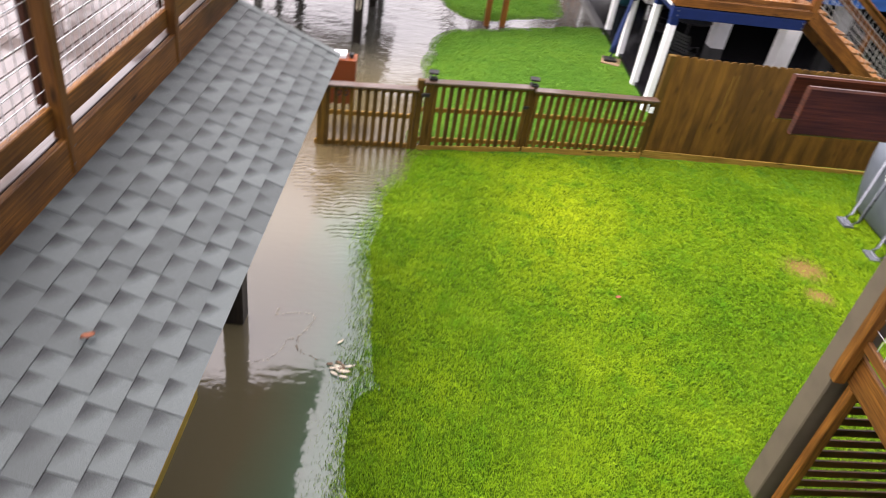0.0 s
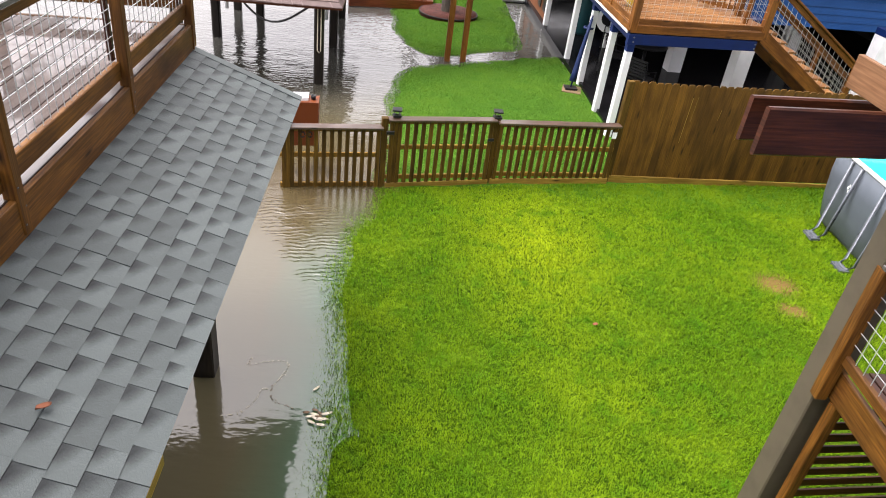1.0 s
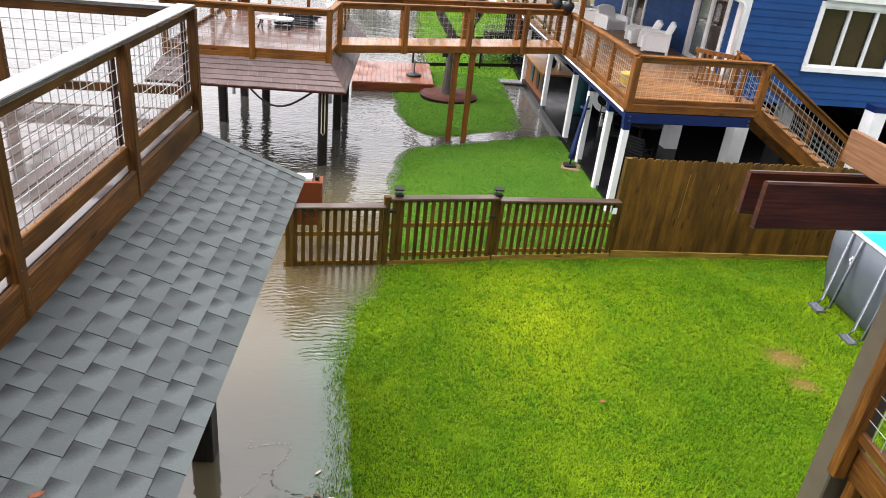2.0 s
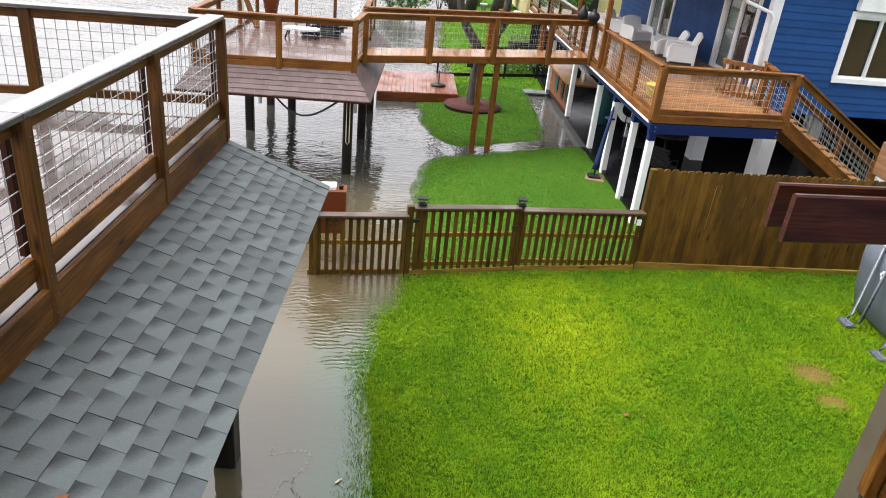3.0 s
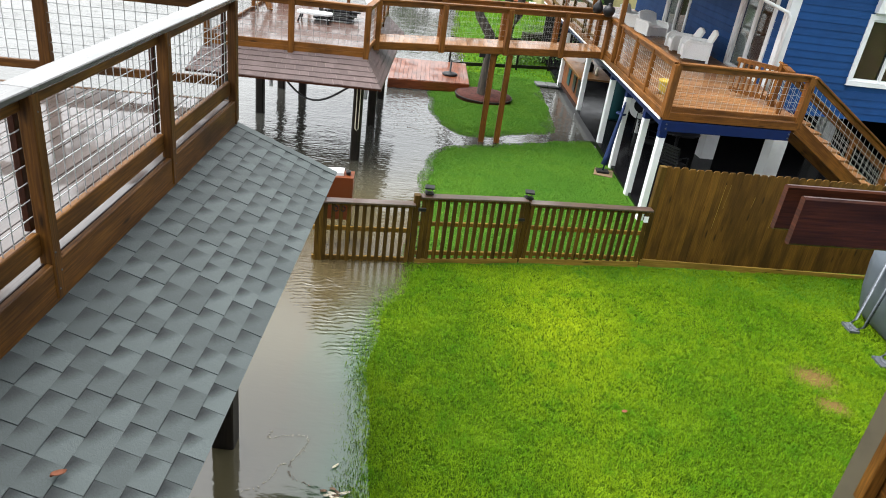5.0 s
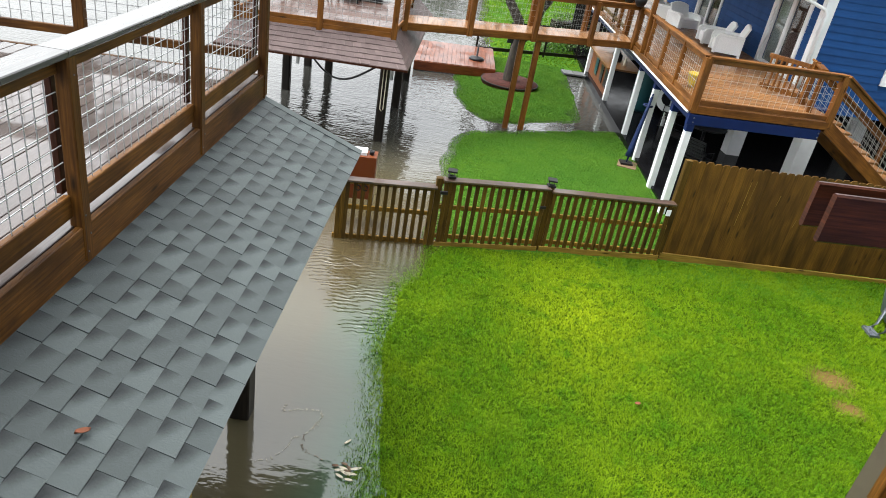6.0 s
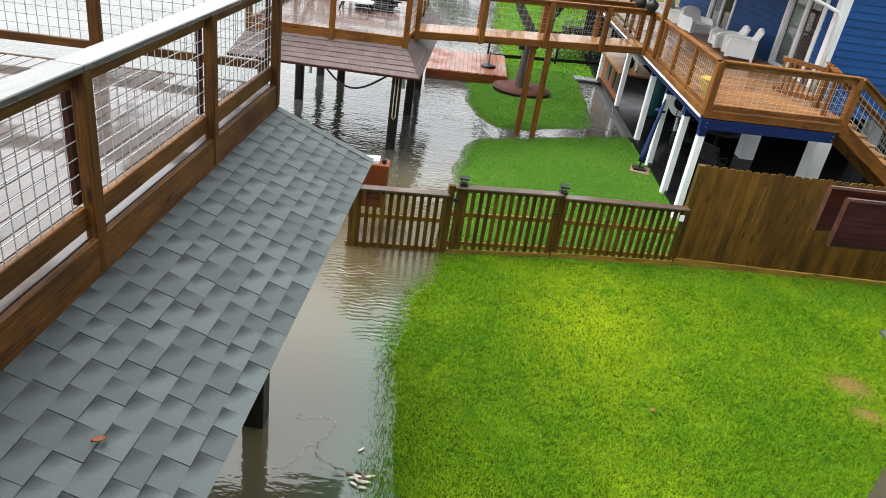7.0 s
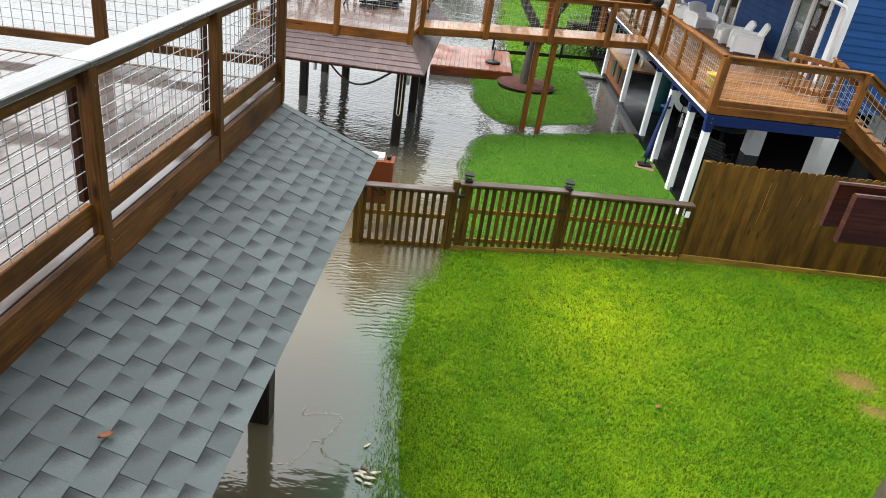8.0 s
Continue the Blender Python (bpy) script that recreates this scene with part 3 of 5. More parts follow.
deck = thing("deck", (-4, 3, 3.0), "wet brown timber deck with puddles on its boards", "deck", "", "structure")
nb = 42
for i in range(nb):
    x0 = RX - 0.06 - (i + 0.5) * 0.142
    bar("deck_board", (x0, -3.0, 3.21), (x0, 7.52 + SKEW * (x0 - RX), 3.21), 0.136, 0.036, M_DECK, deck, 0.004)
bar("rim_joist", (RX - 0.035, -3.0, 3.08), (RX - 0.035, 7.6, 3.08), 0.045, 0.29, M_RAIL, deck, 0.006)
bar("rim_joist", (RX, 7.57, 3.08), (*far_end, 3.08), 0.045, 0.29, M_RAIL, deck, 0.006)
own_rail = railing("deck_railing", (RX - 0.09, -2.2), (RX - 0.09, 7.6), [(v + 2.2) / 9.8 for v in PY], 2.99, 3.26, 4.3, "brown stained timber deck railing with wire mesh and wet cap", railmats, 0.18, "deck railings", (0.045, 0), 0.02, post_w=0.09, wire=0.0026, rail_h=0.15, mesh=0.105, stile=True, joint=0.612)
for y in PY[2:5]:
    for dy, z in ((-0.02, 3.05), (0.02, 3.16), (-0.02, 3.3), (0.0, 4.16)):
        tube("screw", [(RX - 0.005, y + dy, z), (RX + 0.004, y + dy, z)], 0.006, M_TUBE, own_rail, 6)
    for dx, z in ((-0.02, 3.1), (0.01, 3.16)):
        tube("screw", [(RX - 0.045 + dx, y - 0.04, z), (RX - 0.045 + dx, y - 0.05, z)], 0.006, M_TUBE, own_rail, 6)
fr = [(RX - 0.1, 7.6), far_end]
railing("deck_railing", fr[0], fr[1], [0, 0.42, 1], 2.99, 3.26, 4.28, "brown stained timber deck railing with wire mesh over the water", railmats, 0.16, "deck railings", (0, 0), 0.11, first=False, post_w=0.11, wire=0.0032, mesh=0.105)

# roof: slope from the deck rim down to the eave
TOP, EAVE, YEND = Vector((-2.08, 0, 2.965)), Vector((-0.938, 0, 2.511)), 7.62
slope = (EAVE - TOP)
run = slope.length
dn = slope.normalized()
up = Vector((0, 1, 0)).cross(dn) * -1
if up.z < 0:
    up = -up
roof = thing("lean_to_roof", (-1.5, 3, 2.5), "lean-to roof of slate-grey architectural shingles along the deck", "roof", "", "structure")


def roof_point(s, y, h=0.0):
    """A place s metres down the slope."""
    return TOP + dn * s + Vector((0, y, 0)) + up * h


def roof_slab(s0, s1, y0, y1, h0, h1, name, mat, label=""):
    bm = bmesh.new()
    v = [bm.verts.new(roof_point(s, y, h)) for h in (h0, h1) for s, y in ((s0, y0), (s1, y0), (s1, y1), (s0, y1))]
    for q in ((3, 2, 1, 0), (4, 5, 6, 7), (0, 1, 5, 4), (1, 2, 6, 5), (2, 3, 7, 6), (3, 0, 4, 7)):
        bm.faces.new([v[i] for i in q])
    bmesh.ops.recalc_face_normals(bm, faces=bm.faces)
    return part(name, bm, mat, roof, label)


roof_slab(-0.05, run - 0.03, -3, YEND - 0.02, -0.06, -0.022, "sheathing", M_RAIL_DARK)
bar("fascia", (EAVE.x - 0.12, -3, EAVE.z - 0.09), (EAVE.x - 0.12, YEND - 0.03, EAVE.z - 0.09), 0.03, 0.14, M_PILE, roof)
bar("trim_board", (EAVE.x - 0.012, -3, EAVE.z - 0.055), (EAVE.x - 0.012, 2.6, EAVE.z - 0.055), 0.02, 0.08, M_SKIRT, roof, label="unpainted yellow trim board under the eave")

# ---- picket fence, gate and privacy fence ----
FL, FG, FM, FR = (-1.62, 10.12), (-0.06, 10.42), (1.76, 10.82), (3.93, 11.18)


def fence_panel(name, a, b, z0, z1, n, label, cap=True, rails=True, skirt=None):
    """Square balusters between two posts, with a wide cap board, a middle rail and a bottom rail."""
    t = thing(name, (*lerp2(a, b, 0.5), max(z0, 0)), label, "fence", "picket fence panels")
    ax = (b[0] - a[0], b[1] - a[1], 0)
    nrm = Vector((-ax[1], ax[0])).normalized()
    back = lambda p, d: (p[0] + nrm[0] * d, p[1] + nrm[1] * d)
    for i in range(n):
        x, y = lerp2(a, b, (i + 0.5) / n)
        tilt = random.uniform(-0.004, 0.004)
        bar("picket", (x, y, z0 + random.uniform(-0.01, 0.01)), (x + tilt, y, z1 - 0.03), 0.062, 0.04, M_PICKET, t, 0.004, "", ax)
    bar("cap", (*a, z1 - 0.012), (*b, z1 - 0.012), 0.17, 0.035, M_CAPF, t, 0.005, "flat wet grey-brown cap board")
    for z in (z1 - 0.07, z0 + (z1 - z0) * 0.55, z0 + 0.09):
        bar("rail", (*back(a, 0.045), z), (*back(b, 0.045), z), 0.04, 0.075, M_SKIRTRAIL, t)
    if skirt:
        bar("skirt_board", (*back(a, -0.01), skirt - 0.06), (*back(b, -0.01), skirt - 0.02), 0.035, 0.16, M_SKIRT, t, 0.004, "yellow treated kickboard along the grass")
    return t


M_CAPF = wood("wet_grey_cap_wood", (0.045, 0.026, 0.018), (0.085, 0.05, 0.036), 0.3, 0.6)
M_SKIRTRAIL = wood("amber_rail_wood", (0.19, 0.1, 0.012), (0.3, 0.17, 0.025), 0.5, 0.05)
fence_panel("picket_fence", FL, FG, -0.06, 1.06, 13, "brown picket fence panel standing in flood water")
gate = fence_panel("picket_gate", (FG[0] + 0.08, FG[1] + 0.02), FM, 0.07, 1.2, 14, "closed brown picket gate with wet cap rail", skirt=0.05)
fence_panel("picket_fence", (FM[0] + 0.04, FM[1] + 0.01), FR, 0.1, 1.16, 17, "brown picket fence panel above the lawn edge", skirt=0.1)


def fence_post(x, y, z0, z1, lamp):
    t = thing("fence_post", (x, y, 0), "dark square fence post" + (" with black solar lamp cap" if lamp else ""), "fence post", "fence posts")
    post("shaft", x, y, z0, z1, 0.1, M_PICKET, t, axis=(1, 0.2, 0))
    if lamp:
        lp = post("lamp", x, y, z1, z1 + 0.03, 0.13, M_BLACK, t, axis=(1, 0.2, 0))
        post("lamp_body", x, y, z1 + 0.03, z1 + 0.1, 0.085, M_GLASS, lp, axis=(1, 0.2, 0), label="dark glass lantern body")
        bm = add_prism(bmesh.new(), [(x - 0.075, y - 0.075), (x + 0.075, y - 0.075), (x + 0.075, y + 0.075), (x - 0.075, y + 0.075)], z1 + 0.1, z1 + 0.125)
        part("lamp_top", bm, M_BLACK, lp)


fence_post(FL[0] + 0.12, FL[1] + 0.06, -0.5, 1.1, True)
fence_post(FG[0] + 0.02, FG[1] + 0.05, -0.4, 1.2, False)
fence_post(FG[0] + 0.2, FG[1] + 0.09, -0.4, 1.22, True)
fence_post(FM[0] + 0.02, FM[1] + 0.07, -0.2, 1.2, True)

PF = [(3.98, 11.28), (10.5, 12.02)]
pf = thing("privacy_fence", (7, 11.7, 0.1), "tall dog-eared brown timber privacy fence with stained boards", "fence")
nb = 46
for i in range(nb):
    x, y = lerp2(PF[0], PF[1], (i + 0.5) / nb)
    z1 = 1.91 + random.uniform(-0.012, 0.012) + 0.005 * i / nb
    w = math.dist(*PF) / nb - 0.004
    d = Vector((PF[1][0] - PF[0][0], PF[1][1] - PF[0][1], 0)).normalized()
    bm = bmesh.new()
    uvl = bm.loops.layers.uv.verify()
    o = random.random() * 40
    y += random.uniform(-0.006, 0.006)
    outline = [(-w / 2, 0.16), (w / 2, 0.16), (w / 2, z1 - 0.035), (w / 2 - 0.03, z1), (-w / 2 + 0.03, z1), (-w / 2, z1 - 0.035)]
    fr_, bk = [[bm.verts.new(Vector((x, y, 0)) + d * u + Vector((-d.y, d.x, 0)) * t + Vector((0, 0, z))) for u, z in outline] for t in (-0.009, 0.009)]
    fs = [bm.faces.new(fr_), bm.faces.new(list(reversed(bk)))] + [bm.faces.new((fr_[(k + 1) % 6], fr_[k], bk[k], bk[(k + 1) % 6])) for k in range(6)]
    for f in fs:
        for lo in f.loops:
            q = lo.vert.co - Vector((x, y, 0))
            lo[uvl].uv = (q.z + o, q.dot(d) + o)
    part("board", bm, M_PRIVACY, pf)
bar("kickboard", (PF[0][0], PF[0][1] - 0.02, 0.09), (PF[1][0], PF[1][1] - 0.02, 0.05), 0.035, 0.17, M_SKIRT, pf, 0.005, "amber kickboard along the grass")
for z in (0.45, 1.0, 1.6):
    bar("back_rail", (PF[0][0], PF[0][1] + 0.05, z), (PF[1][0], PF[1][1] + 0.05, z), 0.04, 0.09, M_PRIVACY, pf)
# pale strips laid on the boards as daylight showing through gaps between them
for u, z0, z1 in ((0.172, 0.85, 1.68), (0.186, 1.25, 1.7), (0.262, 1.3, 1.5), (0.33, 0.95, 1.1)):
    x, y = lerp2(PF[0], PF[1], u)
    bar("pale_streak", (x, y - 0.022, z0), (x + 0.02, y - 0.022, z1), 0.009, 0.006, M_SKIRT, pf, 0.002, "pale strip standing in for light through a board gap", (1, 0.11, 0))
post("end_post", PF[0][0] - 0.02, PF[0][1] + 0.02, 0, 1.9, 0.11, M_PICKET, pf, axis=(1, 0.14, 0))

# ---- neighbour's raised house and deck ----
A, B, S, E2 = (4.34, 13.2), (7.1, 13.66), (4.12, 18.4), (3.75, 29.0)
C = (7.69, 16.85)
cedar = (M_CEDAR, M_CEDAR, M_CEDAR)
ND, NR = 2.37, 3.27
ndeck = thing("neighbour_deck", (5.5, 15, 2.0), "orange stained raised cedar deck, wet", "deck", "", "structure")
planks(ndeck, (A, B, (C[0] - 0.1, C[1]), (A[0] - 0.12, C[1] + 0.1)), False, 0.14, ND, 0.036, M_CEDAR_DECK)
planks(ndeck, ((A[0] - 0.12, C[1] + 0.12), (C[0] - 0.12, C[1] + 0.02), (7.2, 29), E2), False, 0.14, ND, 0.036, M_CEDAR_DECK)
bar("rim_joist", (A[0], A[1] - 0.02, ND - 0.09), (B[0], B[1] - 0.02, ND - 0.09), 0.045, 0.15, M_CEDAR, ndeck)
bar("rim_joist", (A[0] - 0.02, A[1], ND - 0.08), (E2[0] - 0.02, E2[1], ND - 0.08), 0.045, 0.13, M_CEDAR, ndeck)
bar("beam", (A[0] - 0.02, A[1] + 0.0, ND - 0.285), (B[0] - 0.1, B[1] + 0.0, ND - 0.285), 0.09, 0.2, M_BLUE_BEAM, ndeck, label="blue painted edge beam with bolts")
for f_ in (0.035, 0.955):
    x, y = lerp2(A, B, f_)
    for dz in (-0.245, -0.33):
        tube("bolt", [(x, y - 0.045, ND + dz), (x, y - 0.06, ND + dz)], 0.016, M_TUBE, ndeck, 6)
bar("white_trim", (A[0] - 0.03, A[1] + 0.06, ND - 0.17), (E2[0] - 0.03, E2[1], ND - 0.17), 0.03, 0.05, M_WHITE, ndeck)
bar("beam", (A[0] + 0.1, A[1] + 0.06, ND - 0.25), (E2[0] + 0.1, E2[1], ND - 0.25), 0.09, 0.2, M_BLUE_BEAM, ndeck)
railing("neighbour_railing", (A[0] + 0.03, A[1] + 0.03), (B[0], B[1] + 0.03), [0, 1], ND - 0.12, ND, NR, "orange stained cedar deck railing with wire mesh", cedar, 0.14, "neighbour railings", bottom=0.0, post_w=0.14)
railing("neighbour_railing", (A[0] + 0.03, A[1] + 0.03), (S[0] + 0.03, S[1]), [0, 0.28, 0.52, 0.76, 1], ND - 0.16, ND, NR, "orange stained cedar side railing with wire mesh", cedar, 0.14, "neighbour railings", bottom=0.0, first=False)
railing("neighbour_railing", (S[0], S[1] + 1.15), (E2[0], E2[1]), [0, 0.2, 0.4, 0.6, 0.8, 1], ND - 0.16, ND, NR, "grey-brown weathered far deck railing", (M_PICKET, M_CAPF, M_PICKET), 0.14, "neighbour railings")


def column(x, y, z1, w=0.13, group="deck columns", label="white painted square timber deck column"):
    t = thing("column", (x, y, 0.02), label, "column", group)
    shaft = post("shaft", x, y, 0.02, z1, w, M_WHITE, t, axis=(1, 0.1, 0))
    post("foot", x, y, 0.0, 0.06, w + 0.03, M_STONE, t, axis=(1, 0.1, 0))
    post("bracket", x, y, z1 - 0.14, z1 + 0.01, w + 0.012, M_BLUE_BEAM, shaft, axis=(1, 0.1, 0), label="blue steel cap bracket")


for x, y in ((4.42, 13.25), (4.44, 14.55), (4.42, 16.25), (4.4, 17.95), (4.3, 21.05), (4.15, 24.5)):
    column(x, y, ND - 0.38)
for x, y in ((8.05, 16.15), (7.17, 17.87), (11.5, 16.5), (14.8, 16.9), (11.5, 20.5)):
    column(x, y, 2.06, 0.36, "house piers", "broad white house pier on the wet slab")

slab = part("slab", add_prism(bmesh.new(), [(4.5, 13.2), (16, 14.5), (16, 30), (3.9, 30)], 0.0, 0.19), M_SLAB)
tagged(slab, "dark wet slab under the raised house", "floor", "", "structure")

def wall_box(name, a, b, z0, z1, thick, mat, parent, label=""):
    d = Vector((b[0] - a[0], b[1] - a[1])).normalized()
    n = Vector((-d.y, d.x)) * thick
    return part(name, add_prism(bmesh.new(), [a, b, (b[0] + n.x, b[1] + n.y), (a[0] + n.x, a[1] + n.y)], z0, z1), mat, parent, label)


house = thing("neighbour_house", (10, 20, 2.1), "blue lap-sided house raised on white piers", "house")
D = (16.0, 17.85)
WEND = (7.25, 29.0)
# front wall with a window opening, side wall with two door openings
fd = Vector((D[0] - C[0], D[1] - C[1], 0)).normalized()
sd = Vector((WEND[0] - C[0], WEND[1] - C[1], 0)).normalized()


def on_front(u, out=0.0):
    return (C[0] + fd.x * u + fd.y * out, C[1] + fd.y * u - fd.x * out)


def on_side(v, out=0.0):
    return (C[0] + sd.x * v - sd.y * out, C[1] + sd.y * v + sd.x * out)


HZ0, HZ1 = 1.8, 5.3
WU0, WU1, WZ0, WZ1 = 2.06, 4.25, 2.72, 4.12
for u0, u1, z0, z1 in ((0, WU0, HZ0, HZ1), (WU1, 8.3, HZ0, HZ1), (WU0, WU1, HZ0, WZ0), (WU0, WU1, WZ1, HZ1)):
    wall_box("wall", on_front(u0), on_front(u1), z0, z1, 0.15, M_BLUE, house)
lap = 0.165
k = 0
z = HZ0
while z < HZ1:
    spans = [(0.12, 8.2)] if (z + lap < WZ0 - 0.1 or z > WZ1 + 0.1) else [(0.12, WU0 - 0.1), (WU1 + 0.1, 8.2)]
    for u0, u1 in spans:
        p, q = on_front(u0, 0.014), on_front(u1, 0.014)
        bm = bmesh.new()
        n = Vector((fd.y, -fd.x, 0))
        v = [bm.verts.new(Vector((*c, zz)) + n * o) for c in (p, q) for zz, o in ((z, -0.012), (z, 0.016), (z + lap + 0.01, -0.004), (z + lap + 0.01, -0.012))]
        for f in ((0, 1, 2, 3), (7, 6, 5, 4), (1, 5, 6, 2), (0, 4, 5, 1), (2, 6, 7, 3)):
            bm.faces.new([v[i] for i in f])
        bmesh.ops.recalc_face_normals(bm, faces=bm.faces)
        part("siding_board", bm, M_BLUE, house)
    z += lap


def casing(name, pt, u0, u1, z0, z1, lights, label, w=0.1, sill=True, bar_w=0.035, behind=()):
    """A framed window or door set in a wall; pt(u, out) gives the plan place."""
    t = thing(name, (*pt((u0 + u1) / 2), z0), label, name.split("_")[-1], "", "structure")
    f = lambda n, ua, ub, za, zb, out, dpt, mat: part(n, add_prism(bmesh.new(), sorted_quad(pt, ua, ub, out, dpt), za, zb), mat, t)
    f("casing", u0 - w, u0, z0 - w, z1 + w, 0.05, 0.09, M_WHITE)
    f("casing", u1, u1 + w, z0 - w, z1 + w, 0.05, 0.09, M_WHITE)
    f("casing", u0, u1, z1, z1 + w * 1.3, 0.05, 0.09, M_WHITE)
    f("sill", u0 - (w if sill else 0), u1 + (w if sill else 0), z0 - w - 0.002, z0, 0.07, 0.12, M_WHITE)
    s = (u1 - u0) / lights
    for i in range(lights):
        pane = f("pane", u0 + s * i + 0.03, u0 + s * (i + 1) - 0.03, z0 + 0.03, z1 - 0.03, -0.035, 0.02, M_GLASS)
        pane.visible_shadow = False
        f("blind", u0 + s * i + 0.06, u0 + s * (i + 1) - 0.06, z0 + 0.05, z1 - 0.03, -0.09, 0.01, behind[i] if behind else M_BLIND)
    for i in range(lights + 1):
        uu = u0 + s * i
        f("mullion", max(uu - bar_w, u0), min(uu + bar_w, u1), z0, z1, 0.02, 0.06, M_WHITE)
    for za, zb in ((z0, z0 + 0.05), (z1 - 0.05, z1)):
        f("sash_rail", u0 + 0.035, u1 - 0.035, za, zb, 0.015, 0.05, M_WHITE)
    return t


def sorted_quad(pt, ua, ub, out, depth):
    q = [pt(ua, out), pt(ub, out), pt(ub, out - depth), pt(ua, out - depth)]
    area = sum(a[0] * b[1] - b[0] * a[1] for a, b in zip(q, q[1:] + q[:1]))
    return q if area > 0 else q[::-1]


# pale sheet behind a door pane, painted as the reflection in its glass
M_PANEREFLECT = paint("pale_pane_reflection", (0.42, 0.44, 0.42), 0.7, 0.2, 3.0)
M_BLIND = paint("brown_blind", (0.1, 0.045, 0.03), 0.6, 0.3, 5.0)
win = casing("house_window", on_front, WU0, WU1, WZ0, WZ1, 3, "white framed triple window with brown blinds", 0.11)
part("shutter_box", add_prism(bmesh.new(), sorted_quad(on_front, WU0 - 0.06, WU1 + 0.06, 0.16, 0.15), WZ1 + 0.15, WZ1 + 0.45), M_WHITE, win, "white roller shutter box")
# side wall
DOORS = [(0.65, 2.45), (6.35, 8.35)]
edges = [0, DOORS[0][0], DOORS[0][1], DOORS[1][0], DOORS[1][1], 12.1]
for i in range(5):
    z0 = 4.45 if i in (1, 3) else HZ0
    wall_box("wall", on_side(edges[i + 1]), on_side(edges[i]), z0, HZ1, 0.15, M_BLUE, house)
for i, (v0, v1) in enumerate(DOORS):
    casing("house_door", on_side, v0, v1, ND + 0.02, 4.42, 2, "white framed glazed patio door, closed", 0.15, False, 0.075, (M_BLIND, M_PANEREFLECT))
casing("house_window", on_side, 9.95, 10.85, 3.5, 4.6, 2, "small white framed window", 0.08)
z = HZ0
while z < HZ1:
    for i in (0, 2, 4):
        v0, v1 = edges[i] + (0.12 if i == 0 else 0.13), edges[i + 1] - 0.13
        part("siding_board", add_prism(bmesh.new(), sorted_quad(on_side, v0, v1, 0.02, 0.019), z, z + lap - 0.012), M_BLUE, house)
    z += lap
part("corner_board", add_prism(bmesh.new(), sorted_quad(on_front, -0.03, 0.2, 0.04, 0.05), HZ0, HZ1), M_WHITE, house, "white corner board")
part("corner_board", add_prism(bmesh.new(), sorted_quad(on_side, -0.0, 0.14, 0.035, 0.045), HZ0, HZ1), M_WHITE, house)
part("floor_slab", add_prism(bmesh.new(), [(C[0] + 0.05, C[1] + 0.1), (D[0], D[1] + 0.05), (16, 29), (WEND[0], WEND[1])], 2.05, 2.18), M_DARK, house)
part("roof", add_prism(bmesh.new(), [(5.3, 16.85), (5.6, 16.2), (16.5, 17.45), (16.5, 30), (4.6, 30)], 5.3, 5.5), M_SHINGLE_BROWN, house)
wall_box("back_wall", (16, 29), (WEND[0], 29), HZ0, HZ1, 0.15, M_BLUE, house)
wall_box("back_wall", (16, 18.05), (16, 29), HZ0, HZ1, 0.15, M_BLUE, house)
# added walls close the undercroft; their near-black colour stands in for shade
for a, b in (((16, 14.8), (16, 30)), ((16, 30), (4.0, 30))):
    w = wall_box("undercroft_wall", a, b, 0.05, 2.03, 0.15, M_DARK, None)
    tagged(w, "near-black wall added for the shade under the raised house", "wall", "", "structure")

# ---- stair from the neighbour's deck ----
stair = thing("stair", (8.6, 14.2, 0.1), "orange cedar stair with open treads down from the deck", "stair")
st0, st1 = (7.15, 13.72), (10.48, 14.24)
ns = 12
nrm = Vector((-(st1[1] - st0[1]), st1[0] - st0[0])).normalized()
wid = 1.15
for k in range(2):
    o = 0.0 if k == 0 else wid
    bar("stringer", (st0[0] + nrm.x * o, st0[1] + nrm.y * o, ND - 0.12), (st1[0] + nrm.x * o, st1[1] + nrm.y * o, 0.12), 0.045, 0.24, M_CEDAR, stair)
for i in range(ns):
    f = (i + 0.6) / ns
    x, y = lerp2(st0, st1, f)
    zz = ND - 0.02 - (ND - 0.15) * (i + 1) / (ns + 1) + 0.14
    bar("tread", (x, y, zz), (x + nrm.x * wid, y + nrm.y * wid, zz), 0.26, 0.04, M_CEDAR_DECK, stair)
for o in (-0.03, wid + 0.03):
    ra = (st0[0] + nrm.x * o, st0[1] + nrm.y * o)
    rb = (st1[0] + nrm.x * o, st1[1] + nrm.y * o)
    sr = thing("stair_railing", (*lerp2(ra, rb, 0.5), 0.9), "sloping orange cedar stair railing with wire mesh", "railing", "stair railings")
    bar("handrail", (*ra, NR - 0.02), (*rb, 1.18), 0.14, 0.04, M_CEDAR, sr)
    bar("top_rail", (*ra, NR - 0.1), (*rb, 1.1), 0.04, 0.1, M_CEDAR, sr)
    post("post", *rb, 0.1, 1.25, 0.1, M_CEDAR, sr)
    mid = lerp2(ra, rb, 0.69)
    post("post", *mid, 0.7, 1.8, 0.09, M_CEDAR, sr)
    wire_panel(sr, ra, rb, ND + 0.02, NR - 0.15, -2.09, 0.13, 0.003)

